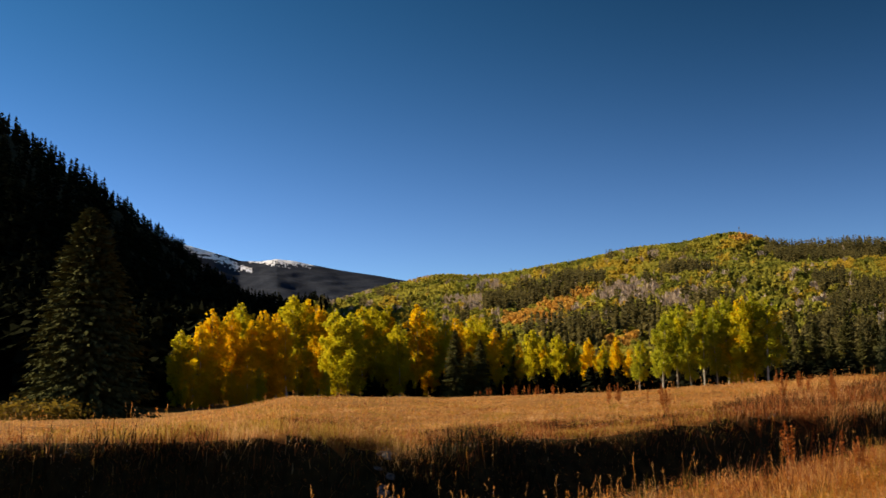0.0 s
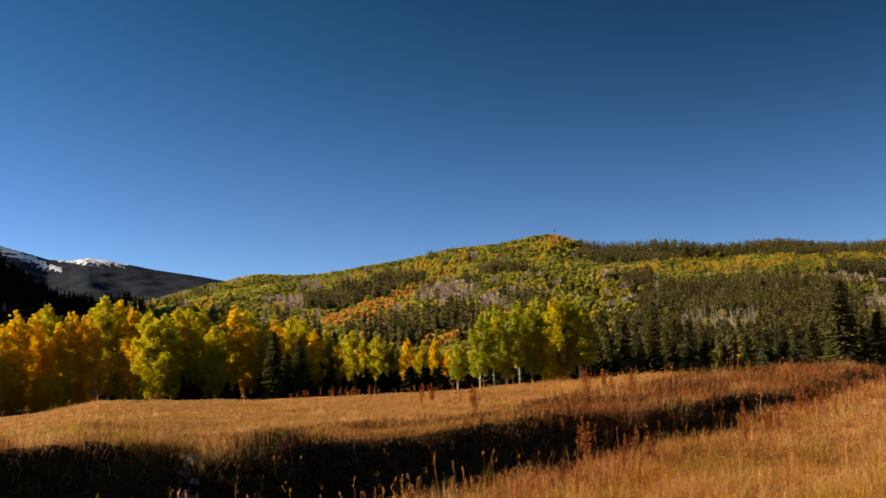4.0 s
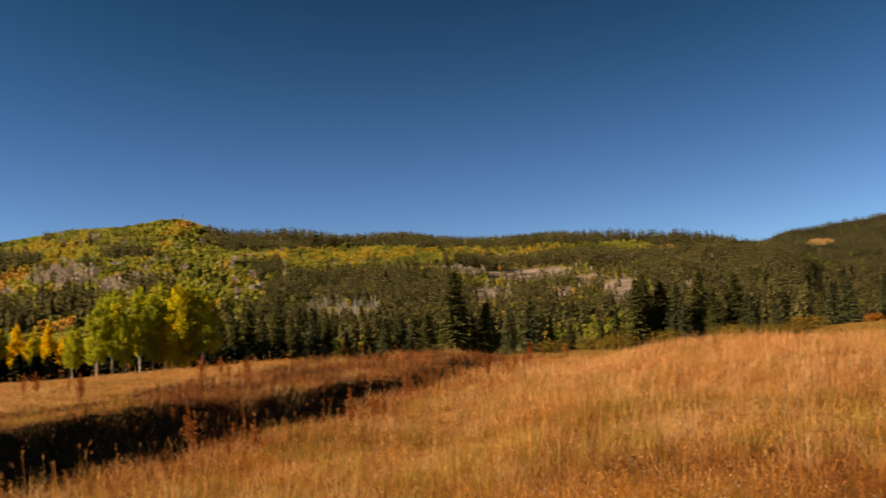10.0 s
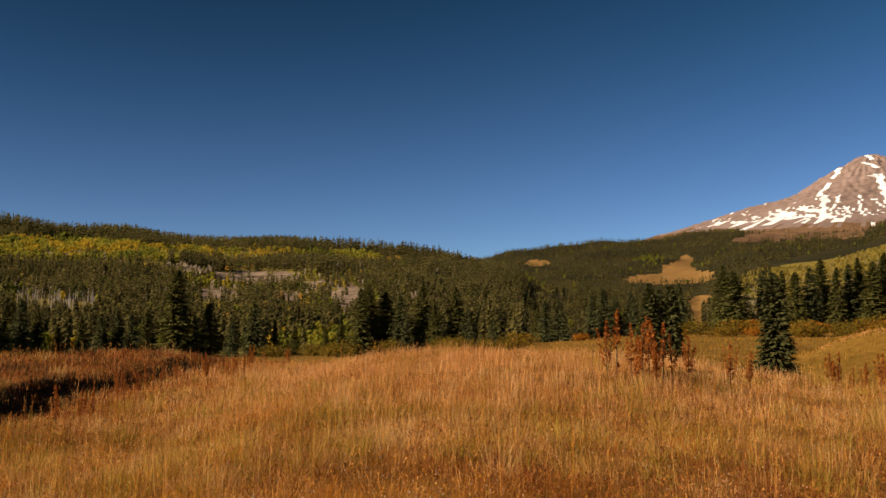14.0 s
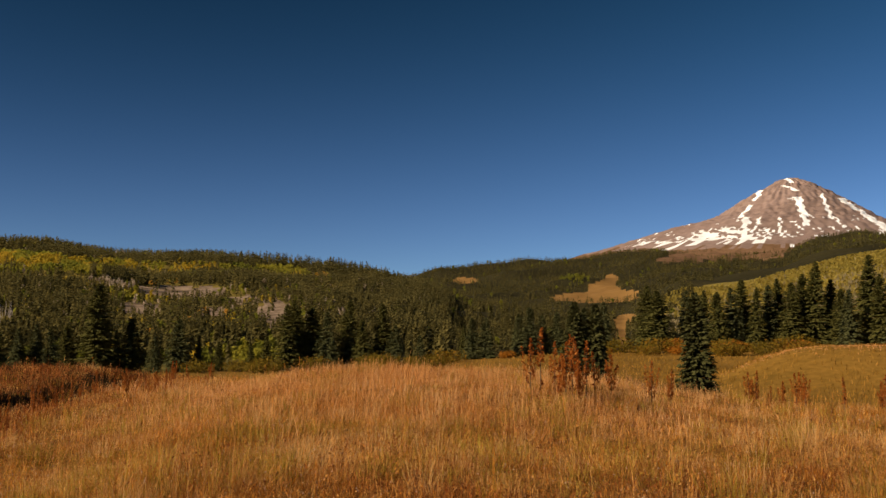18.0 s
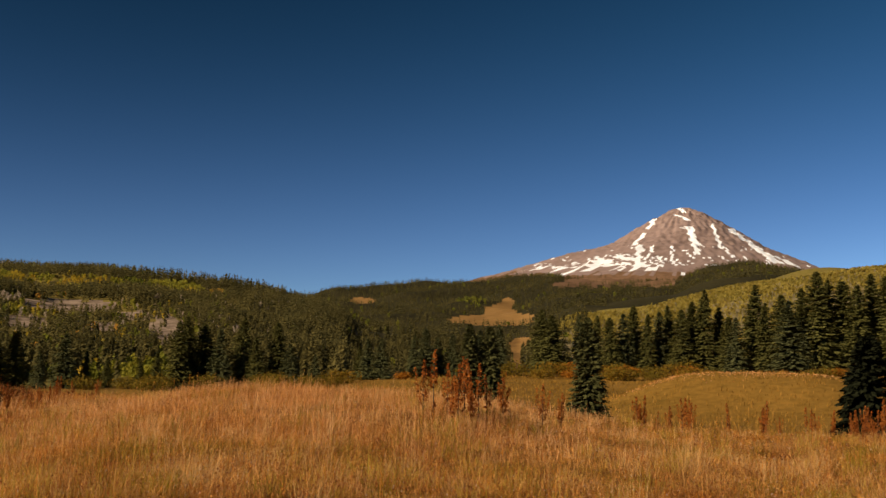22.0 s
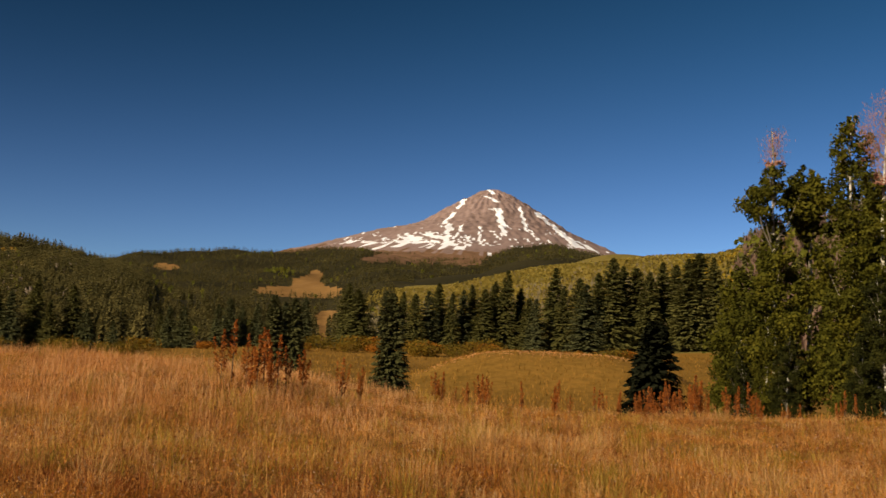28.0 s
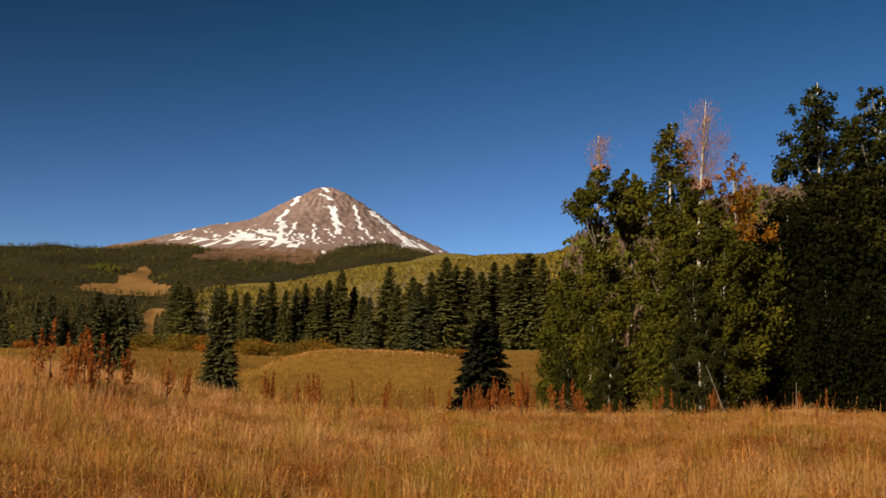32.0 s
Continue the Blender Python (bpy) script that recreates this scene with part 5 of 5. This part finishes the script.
    """A leafless shrub: stems that fan out of one root into fine upright twigs."""
    rng = np.random.RandomState(seed)
    e = new("thicket_shrub")
    for k in range(11):
        a, q = rng.uniform(0, 6.28), rng.uniform(0.15, 0.5) * wide
        out = np.array([math.cos(a), math.sin(a), 0])
        top = out * q + np.array([0, 0, tall * rng.uniform(0.6, 0.95)])
        part("stem", mesh_np("stem", *tube([out * 0.06 - np.array([0, 0, 0.1]), out * q * 0.55 + np.array([0, 0, top[2] * 0.5]), top], [0.022, 0.014, 0.005], 5), [M_BARK_DARK], None, None, True), e)
    n = 1100
    o = unit(rng.normal(size=(n, 3))) * (rng.uniform(0, 1, n) ** 0.5)[:, None]
    C = o * np.array([wide * 0.5, wide * 0.5, tall * 0.45]) + np.array([0, 0, tall * 0.55])
    C[:, 2] = np.maximum(C[:, 2], 0.1)
    A = unit(o * np.array([0.7, 0.7, 0.3]) + np.array([0, 0, 0.7]) + rng.normal(size=(n, 3)) * 0.25)
    B = unit(np.cross(A, rng.normal(size=(n, 3))))
    v, f = diamonds(C, A, B, rng.uniform(0.10, 0.22, n), rng.uniform(0.006, 0.012, n))
    part("twigs", mesh_np("twigs", v, f, [L_TWIG], np.repeat(rng.uniform(0, 1, n), 4)), e)
    return tagged(e, "brown leafless thicket at the brow of the meadow", "shrub")


put(thicket(56, 2.3, 1.5), 56.6, 50, reach(56.6, 50, 0.75) / 1.5, 0.3)


# ---- meadow grass and weeds ----
def in_ditch(x, y):
    p, a = (y - x) * 0.7071, (x + y) * 0.7071
    return (p > np.interp(a, [10, 45, 60], [8.9, 10.1, 11.5])) & (p < ditch_far(a) - 0.4) & (a < 56)


def blades(name, label, material, seed, n, az0, az1, r0, r1, tall, wide, lean, per_tuft, keep=None, spread=0.09):
    """Bent grass blades in tufts, thinned out with distance."""
    rng = np.random.RandomState(seed)
    k = n // per_tuft
    r = np.exp(rng.uniform(np.log(r0), np.log(r1), k))
    az = rng.uniform(az0, az1, k)
    x, y = polar(az, r)
    if keep is not None:
        m = rng.uniform(size=k) < keep(x, y)
        x, y, r = x[m], y[m], r[m]
        k = len(x)
    vig = np.clip(1 + 0.25 * wobble(x, y, 7, 77) + 0.25 * wobble(x, y, 1.7, 81) + rng.normal(size=k) * 0.22, 0.3, 1.8)
    vig = vig * np.where(in_ditch(x, y), 0.75, 1.0) * np.where((np.degrees(np.arctan2(x, y)) < 14) & (r > 24), 0.55, 1.0)
    rep = lambda a: np.repeat(a, per_tuft)
    m = k * per_tuft
    sp = spread * (1 + rep(r) / 40)
    ox, oy = rng.normal(size=m) * sp, rng.normal(size=m) * sp
    px, py = rep(x) + ox, rep(y) + oy
    pz = height(px, py) - 0.03
    h = tall * rep(vig) * rng.uniform(0.55, 1.15, m)
    w = wide * rng.uniform(0.7, 1.3, m) * (0.6 + rep(r) / 28)
    a = rng.uniform(0, 2 * np.pi, m)
    bx, by = np.cos(a) * w, np.sin(a) * w
    d = np.arctan2(oy, ox) + rng.normal(size=m) * 0.7
    q = np.abs(rng.normal(size=m)) * lean * h
    lx, ly = np.cos(d) * q + 0.08 * h, np.sin(d) * q + 0.03 * h
    base = np.stack([px, py, pz], -1)
    side = np.stack([bx, by, 0 * bx], -1)
    mid = base + np.stack([lx * 0.35, ly * 0.35, h * 0.6], -1)
    tip = base + np.stack([lx, ly, h * (1 - 0.45 * np.clip(q / h, 0, 1.4))], -1)
    V = np.stack([base - side, base + side, mid + side * 0.8, mid - side * 0.8, tip], 1).reshape(-1, 3)
    i = np.arange(m)[:, None] * 5
    F = np.concatenate([i + np.array([[0, 1, 2]]), i + np.array([[0, 2, 3]]), i + np.array([[3, 2, 4]])])
    tone = np.repeat(rep(np.clip(0.5 + 0.28 * wobble(x, y, 13, 78) + 0.3 * wobble(x, y, 2.3, 82) + rng.normal(size=k) * 0.34, 0, 1)), 5)
    tagged(new(name, mesh_np(name, V, F, [material], tone)), label, "grass", "", "stuff")


def patches(x, y):
    """Two maps of the meadow's drifts: where green herbs thrive, where red weeds do."""
    return wobble(x, y, 7.5, 84) + 0.7 * wobble(x, y, 2.4, 85), wobble(x, y, 9.0, 79) + 0.7 * wobble(x, y, 2.7, 83)


def rusty(x, y):
    az, r = np.degrees(np.arctan2(x, y)), np.hypot(x, y)
    ditch = np.exp(-(((x - y + 16) * 0.7071) / 6.0) ** 2)
    near = 0.22 * np.interp(az, [45, 62, 75], [0, 0.5, 1]) * (r < 24)
    return np.clip(0.14 + 0.10 * (az > 45) + near + 0.55 * ditch + 0.45 * patches(x, y)[1], 0.03, 1)


def dry(x, y):
    p, a, az = (y - x) * 0.7071, (x + y) * 0.7071, np.degrees(np.arctan2(x, y))
    rust = (p > ditch_far(a) - 0.3) & (p < ditch_far(a) + 6) & (a > 14) & (a < 54)
    pale = (np.hypot(x, y) > 20) * np.interp(az, [2, 20], [0.65, 0.0])
    g, red = patches(x, y)
    return np.where(in_ditch(x, y), 0.25, np.where(rust, 0.35, 1.0) * (1 - pale) * np.clip(0.68 - 0.32 * np.maximum(g, red), 0.14, 1.0))


def crest(x, y):
    """Feathery grass thickest on the meadow's brow, thinning out into the rest."""
    az, r = np.degrees(np.arctan2(x, y)), np.hypot(x, y)
    n = 0.5 * wobble(x, y, 6.0, 92) + 0.3 * wobble(x, y, 2.0, 93)
    return np.clip(np.interp(az, [28, 40, 54, 60, 66], [0, 0.6, 0.6, 0.25, 0]) * np.interp(r, [17, 25, 40, 44], [0.0, 0.8, 0.9, 0.4]) * (1 + n), 0, 1)


def olive(x, y):
    az = np.degrees(np.arctan2(x, y))
    return np.clip(0.26 + 0.50 * patches(x, y)[0] + 0.25 * (az < 0) - 0.10 * (az > 62), 0.02, 1)


blades("dry_meadow_grass", "tall straw-gold meadow grass gone to seed", L_STRAW, 101, 420000, -26, 94, 8.5, 80, 0.24, 0.0020, 1.35, 10, dry, 0.08)
blades("pale_crest_grass", "tall pale feathery grass along the meadow crest", L_PALEGRASS, 108, 120000, 26, 66, 16, 44, 0.42, 0.0022, 0.7, 8, crest)
blades("dry_hill_grass", "pale dry grass over the far meadow rise", L_BEIGE, 105, 60000, -28, 20, 21, 175, 0.26, 0.003, 0.8, 8, lambda x, y: 1.0 - 1.0 * in_ditch(x, y), 0.2)
blades("rusty_meadow_weeds", "rust-red dying weeds among the meadow grass", L_RUST, 102, 240000, -24, 94, 8.5, 90, 0.23, 0.0024, 1.3, 10, rusty, 0.09)
blades("olive_meadow_grass", "short olive-green grass between the dry tufts", L_OLIVE, 103, 240000, -26, 94, 8.5, 95, 0.24, 0.0022, 1.1, 14, olive, 0.09)
blades("valley_meadow_grass", "short golden-olive grass in the hollow", L_VALLEY, 106, 36000, 44, 80, 55, 280, 0.45, 0.007, 0.5, 6, None, 0.5)
blades("hummock_rim_grass", "pale dry grass along the rim of the grassy hummock", L_PALEGRASS, 112, 1800, 62, 72, 134, 141, 0.18, 0.006, 0.5, 5, None, 0.4)
blades("flattened_dead_grass", "flattened pale dead grass between the tufts", L_THATCH, 107, 80000, -26, 94, 8.5, 45, 0.13, 0.0028, 2.0, 6, dry)
blades("meadow_undergrowth", "short mixed dry undergrowth between the grass tufts", L_UNDER, 113, 170000, -26, 94, 8.5, 45, 0.13, 0.0026, 1.5, 7, lambda x, y: np.where(in_ditch(x, y), 0.2, 0.95), 0.16)
blades("trodden_meadow_grass", "short dry grass round the viewpoint", L_STRAW, 114, 26000, -180, 180, 0.8, 9.0, 0.16, 0.0026, 1.2, 8, None, 0.12)
blades("pale_seed_heads", "scattered pale seed tufts low in the grass", L_BLOOM, 104, 4200, -20, 92, 9, 34, 0.07, 0.007, 1.2, 9, None, 0.09)


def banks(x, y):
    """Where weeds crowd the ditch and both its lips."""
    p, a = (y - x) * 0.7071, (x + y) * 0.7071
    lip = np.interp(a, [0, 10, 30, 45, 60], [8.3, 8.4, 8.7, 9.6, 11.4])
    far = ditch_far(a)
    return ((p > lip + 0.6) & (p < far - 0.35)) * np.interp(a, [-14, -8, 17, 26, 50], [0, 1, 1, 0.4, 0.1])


def lips(x, y):
    """Rusty weeds along the edges of the ditch and all over its shallow end."""
    p, a = (y - x) * 0.7071, (x + y) * 0.7071
    far = ditch_far(a)
    near_lip = np.interp(a, [0, 10, 30, 45, 60], [8.3, 8.4, 8.7, 9.6, 11.4])
    d = np.minimum(np.abs(p - far - 0.6), np.abs(p - near_lip))
    shallow = ((p > far - 0.2) & (p < far + 6)) * np.interp(a, [12, 22, 50, 60], [0, 0.8, 0.8, 0])
    return np.clip(np.maximum(np.exp(-(d / 0.9) ** 2) * np.interp(a, [0, 14, 24], [0.15, 0.5, 1]), shallow) * (0.75 + 0.5 * wobble(x, y, 2.6, 87)), 0, 1)


# These weeds deepen the ditch's shade by their near-black colour.
blades("ditch_weeds", "crowded weeds and sedge on the ditch banks, coloured near black for shade", L_DITCH_SHADE, 109, 400000, -28, 46, 11.5, 56, 0.40, 0.0055, 0.5, 14, banks, 0.12)
blades("ditch_lip_weeds", "rust-red dying weeds hanging over the ditch", L_RUST, 110, 300000, -26, 50, 11.5, 66, 0.38, 0.0040, 0.7, 10, lambda x, y: 0.7 * lips(x, y), 0.12)


def beyond(x, y):
    """The weedy flat past the shallow end of the ditch."""
    p, a = (y - x) * 0.7071, (x + y) * 0.7071
    far = ditch_far(a)
    on = (p > far - 0.3) & (p < far + 7) & (a > 16) & (a < 58)
    return on * np.clip(0.35 + 0.8 * wobble(x, y, 4.5, 94) + 0.4 * wobble(x, y, 1.6, 95), 0, 1)


def far_edge(x, y):
    """Drifts of greener grass just past the far edge of the ditch."""
    p, a = (y - x) * 0.7071, (x + y) * 0.7071
    d = p - ditch_far(a)
    return (d > 0.1) * np.exp(-np.maximum(d, 0) / 2.2) * np.clip(0.6 + 0.7 * wobble(x, y, 3.5, 96), 0, 1)


blades("far_bank_sedge", "dark brown weeds in drifts past the end of the ditch", L_SEDGE, 116, 260000, -10, 40, 22, 70, 0.34, 0.0040, 0.7, 12, beyond, 0.13)
blades("far_bank_rust_weeds", "rust-red weeds past the end of the ditch", L_RUST, 117, 200000, -10, 40, 22, 70, 0.30, 0.0034, 0.9, 10, lambda x, y: 0.9 * (beyond(x, y) < 0.5) * (beyond(x, y) > 0), 0.13)
blades("green_tussocks", "yellow-green tussocks of long bending grass", L_TUSSOCK, 118, 46000, -24, 94, 11, 46, 0.40, 0.0022, 0.9, 55, lambda x, y: np.where(in_ditch(x, y), 0, 0.75), 0.07)
blades("far_bank_tussocks", "yellow-green grass along the sunny edge of the ditch", L_TUSSOCK, 121, 90000, -20, 14, 22, 52, 0.42, 0.0028, 0.9, 45, far_edge, 0.12)
blades("straw_tussocks", "bleached tussocks of long bending grass", L_BEIGE, 119, 100000, -24, 94, 11, 46, 0.40, 0.0020, 0.9, 55, lambda x, y: np.where(in_ditch(x, y), 0, 0.75), 0.08)
blades("rust_herb_clumps", "low clumps of dying red-brown herbs", L_RUST, 120, 110000, -24, 94, 11, 46, 0.19, 0.0030, 1.6, 45, lambda x, y: np.where(in_ditch(x, y), 0, 0.75), 0.15)


def seed_stalks(seed, n, az0, az1, r0, r1, low, high):
    """Thin upright grass stalks with a loose, light seed head."""
    rng = np.random.RandomState(seed)
    r, az = np.exp(rng.uniform(np.log(r0), np.log(r1), n)), rng.uniform(az0, az1, n)
    x, y = polar(az, r)
    z = height(x, y)
    h = rng.uniform(low, high, n) * (1 + 0.2 * wobble(x, y, 7, 77))
    lean = rng.normal(size=(n, 2)) * 0.10 * h[:, None]
    foot, top = np.stack([x, y, z - 0.03], -1), np.stack([x + lean[:, 0], y + lean[:, 1], z + h], -1)
    a = rng.uniform(0, 6.28, n)
    w = np.stack([np.cos(a), np.sin(a), 0 * a], -1) * (0.0016 * (0.6 + r / 20))[:, None]
    stalk = np.stack([foot - w, foot + w, top + w * 0.5, top - w * 0.5], 1).reshape(-1, 3)
    heads = []
    for k in range(3):
        c = top + (foot - top) * (0.02 + 0.04 * k) + rng.normal(size=(n, 3)) * 0.012
        ax = unit(top - foot + rng.normal(size=(n, 3)) * 0.15)
        heads.append(diamonds(c, ax, unit(np.cross(ax, rng.normal(size=(n, 3)))), rng.uniform(0.015, 0.036, n), rng.uniform(0.002, 0.0046, n) * (0.6 + r / 30))[0])
    V = np.concatenate([stalk, *heads])
    tone = np.tile(np.repeat(rng.uniform(0.4, 1, n), 4), 4)
    tagged(new("grass_seed_stalks", mesh_np("grass_seed_stalks", V, np.arange(len(V)).reshape(-1, 4), [L_STRAW], tone)), "thin pale grass stalks with loose seed heads", "grass", "", "stuff")


seed_stalks(111, 2600, -24, 94, 9, 60, 0.42, 0.7)
seed_stalks(115, 150, -23, 14, 10.4, 12.6, 0.45, 0.85)


def flecks(name, label, material, seed, n, r1, low, high, size, keep):
    """Small leaves and loose seed heads held among the grass, every way up."""
    rng = np.random.RandomState(seed)
    r, az = np.exp(rng.uniform(np.log(8.5), np.log(r1), n)), rng.uniform(-25, 94, n)
    x, y = polar(az, r)
    m = rng.uniform(size=n) < keep(x, y)
    x, y, r = x[m], y[m], r[m]
    n = len(x)
    C = np.stack([x, y, height(x, y) + rng.uniform(low, high, n) * (1 + 0.3 * wobble(x, y, 7, 77))], -1)
    A, B = random_frames(rng, n, 0.4)
    S = size * rng.uniform(0.5, 1.6, n) * (0.55 + r / 24)
    v, f = diamonds(C, A, B, S, S * rng.uniform(0.3, 0.7, n))
    tone = np.repeat(np.clip(0.5 + 0.3 * wobble(x, y, 3.7, 88) + rng.normal(size=n) * 0.3, 0, 1), 4)
    tagged(new(name, mesh_np(name, v, f, [material], tone)), label, "grass", "", "stuff")


flecks("straw_seed_heads", "loose pale seed heads nodding among the meadow grass", L_STRAW, 121, 150000, 60, 0.05, 0.27, 0.0095, dry)
flecks("rust_weed_leaves", "small rust-red dead leaves among the meadow grass", L_RUST, 122, 150000, 60, 0.03, 0.26, 0.012, rusty)
flecks("olive_herb_leaves", "small olive-green herb leaves low in the meadow", L_OLIVE, 123, 120000, 60, 0.02, 0.20, 0.0095, olive)
flecks("grass_chaff", "pale pinkish chaff and dead leaf scraps in the grass", L_CHAFF, 124, 90000, 40, 0.02, 0.20, 0.0085, lambda x, y: np.clip(0.35 + 0.5 * wobble(x, y, 3.3, 89), 0.05, 1))


# ---- dock and other tall weeds ----
def dock(seed, tall, bushy, label):
    rng = np.random.RandomState(seed)
    e = new("dock_weed")
    sway = rng.normal(size=2) * 0.05 * tall
    zz = np.linspace(-0.1, tall, 7)
    f = np.clip(zz / tall, 0, 1)
    part("stalk", mesh_np("stalk", *tube(np.stack([sway[0] * f ** 2, sway[1] * f ** 2, zz], -1), np.linspace(0.014, 0.005, 7), 6), [M_BARK_DARK], None, None, True), e)
    arms = 1 + int(bushy * 5)
    for k in range(arms):
        n = 170 if k == 0 else 80
        t = rng.uniform(0.42, 1.0, n) if k == 0 else rng.uniform(0.3, 1.0, n)
        a, q = rng.uniform(0, 6.28), (0.0 if k == 0 else rng.uniform(0.10, 0.2) * tall)
        z = t * tall * (1.0 if k == 0 else rng.uniform(0.72, 0.92))
        rad = 0.07 * tall * np.interp(t, [0.3, 0.5, 0.8, 1.0], [0.4, 0.9, 0.75, 0.2]) * np.sqrt(rng.uniform(0, 1, n))
        ph = rng.uniform(0, 6.28, n)
        C = np.stack([np.cos(ph) * rad + sway[0] * t ** 2 + np.cos(a) * q * t, np.sin(ph) * rad + sway[1] * t ** 2 + np.sin(a) * q * t, z], -1)
        A, B = random_frames(rng, n)
        S = rng.uniform(0.016, 0.034, n)
        ts = np.linspace(0.3, 1.0, 6)
        core = tube(np.stack([sway[0] * ts ** 2 + np.cos(a) * q * ts, sway[1] * ts ** 2 + np.sin(a) * q * ts, ts * z.max()], -1), np.full(6, 0.006), 4)
        v, fc = joined([core, diamonds(C, A, B, S, S * 0.75)])
        part("seed_head", mesh_np("seed_head", v, fc, [L_DOCK], np.concatenate([np.full(24, 0.3), np.repeat(np.clip(rng.normal(0.55, 0.25, n), 0, 1), 4)])), e)
    for k in range(3):
        C = np.array([[rng.normal() * 0.05, rng.normal() * 0.05, rng.uniform(0.1, 0.5) * tall]])
        A, B = random_frames(rng, 1)
        v, fc = diamonds(C, A, B, np.array([0.10]), np.array([0.03]))
        part("leaf", mesh_np("leaf", v, fc, [L_RUST], np.full(4, 0.3)), e)
    return tagged(e, label, "weed", "rust-red dock weeds in the meadow")


DOCKS = [dock(201, 1.2, 0.0, "tall rust-red dock stalk gone to seed"), dock(202, 1.2, 0.5, "branching rust-red dock gone to seed"), dock(203, 1.2, 0.9, "bushy rust-red dock gone to seed"), dock(204, 1.2, 0.2, "slender brown dock stalk in the grass")]
spots = []
for az, r, h in ((51.7, 25, 1.25), (52.2, 25.5, 1.5), (52.9, 26, 1.2), (53.5, 25, 1.3), (54.1, 25, 1.45), (54.5, 25.5, 1.35), (54.9, 26, 1.1), (55.7, 27, 1.1), (57.7, 27, 1.1), (53.8, 25.6, 1.45), (53.2, 24, 1.0), (54.2, 24.4, 1.0), (58.6, 28, 1.0)):
    spots.append((az + 0.5, r, h))
for k in range(16):
    spots.append((rnd.uniform(62.5, 70), rnd.uniform(33, 40), rnd.uniform(0.7, 1.3)))
for k in range(36):
    spots.append((rnd.gauss(75.2, 1.8), rnd.uniform(33, 44), rnd.uniform(0.5, 1.4)))
for k in range(20):
    spots.append((rnd.uniform(77.5, 92), rnd.uniform(31, 46), rnd.uniform(0.4, 1.1)))
for k in range(26):
    a = rnd.uniform(12, 46)
    q = 8.2 + rnd.uniform(-0.6, 0.9)
    px, py = (a - q) * 0.7071, (a + q) * 0.7071
    spots.append((math.degrees(math.atan2(px, py)), math.hypot(px, py), rnd.uniform(0.5, 0.95)))
for k in range(16):
    spots.append((rnd.uniform(1.5, 6), rnd.uniform(60, 82), rnd.uniform(0.5, 0.9)))
for k in range(14):
    spots.append((rnd.uniform(8, 20), rnd.uniform(26, 48), rnd.uniform(0.6, 1.0)))
for k, (az, r, h) in enumerate(spots):
    src = DOCKS[(k * 7 + 1) % 4]
    c = src if k < 4 and src is DOCKS[k] else copy_thing(src, Matrix())
    c.matrix_basis = stand(c, az, r, h / 1.2, k * 1.1, 0.02)
for k, src in enumerate(DOCKS):
    if src.location.length < 0.01:
        put(src, 71.0 + k, 37, 0.9, k)


# ---- dead saplings before the shade-dark aspens ----
def dead_sapling(seed, tall, lean, label):
    """A bare pale pole with a few broken twigs."""
    rng = np.random.RandomState(seed)
    e = new("dead_sapling")
    zz = np.linspace(-0.1, tall, 6)
    bow = lean * (np.maximum(zz, 0) / tall) ** 1.2
    part("trunk", mesh_np("trunk", *tube(np.stack([bow, -bow, zz], -1), np.linspace(0.028, 0.008, 6), 7), [M_STEM], None, None, True), e)
    for k in range(5):
        f, a = rng.uniform(0.35, 0.95), rng.uniform(0, 6.28)
        p = np.array([lean * f ** 1.2, -lean * f ** 1.2, tall * f])
        q = np.array([math.cos(a), math.sin(a), 0.9]) * 0.1 * tall
        part("twig", mesh_np("twig", *tube([p, p + q * 0.5, p + q], [0.007, 0.005, 0.002], 5), [M_LIMB], None, None, True), e)
    return tagged(e, label, "sapling", "dead saplings before the alders")


put(dead_sapling(301, 2.7, 0.08, "upright dead sapling with pale bark before dark trees"), 88.95, 57, 1.0, 0.4)
put(dead_sapling(302, 3.2, 0.8, "leaning dead sapling at the edge of the meadow"), 85.9, 54, 1.0, 2.6)


# ---- pale stones in the ditch ----
def stone(seed):
    rng = np.random.RandomState(seed)
    bm = bmesh.new()
    bmesh.ops.create_icosphere(bm, subdivisions=2, radius=1.0)
    for v in bm.verts:
        n = noise.noise(v.co * 1.3 + Vector((seed, 0, 0))) + 0.4 * noise.noise(v.co * 3.1 + Vector((0, seed, 0)))
        v.co = Vector((v.co.x * 0.26, v.co.y * 0.21, v.co.z * 0.19)) * (1 + 0.75 * n)
    me = bpy.data.meshes.new("stone")
    bm.to_mesh(me)
    bm.free()
    me.materials.append(M_STONE)
    return tagged(new("stone", me), "pale rounded stone lying in the ditch", "stone", "stones in the ditch")


STONES = [stone(5), stone(6), stone(7)]
for k in range(34):
    f = rnd.uniform(0, 1)
    px, py = polar(-1.9 - 1.6 * f + rnd.uniform(-0.5, 0.5), 24.2 - 2.4 * f + rnd.uniform(-0.3, 0.3))
    m = Matrix.LocRotScale((px, py, float(height(px, py)) + 0.01), Euler((rnd.uniform(-0.5, 0.5), rnd.uniform(-0.5, 0.5), k * 2.0)), (rnd.uniform(0.2, 0.6), rnd.uniform(0.2, 0.55), rnd.uniform(0.2, 0.5)))
    ob = STONES[k] if k < 3 else copy_thing(STONES[k % 3], Matrix())
    ob.matrix_basis = m
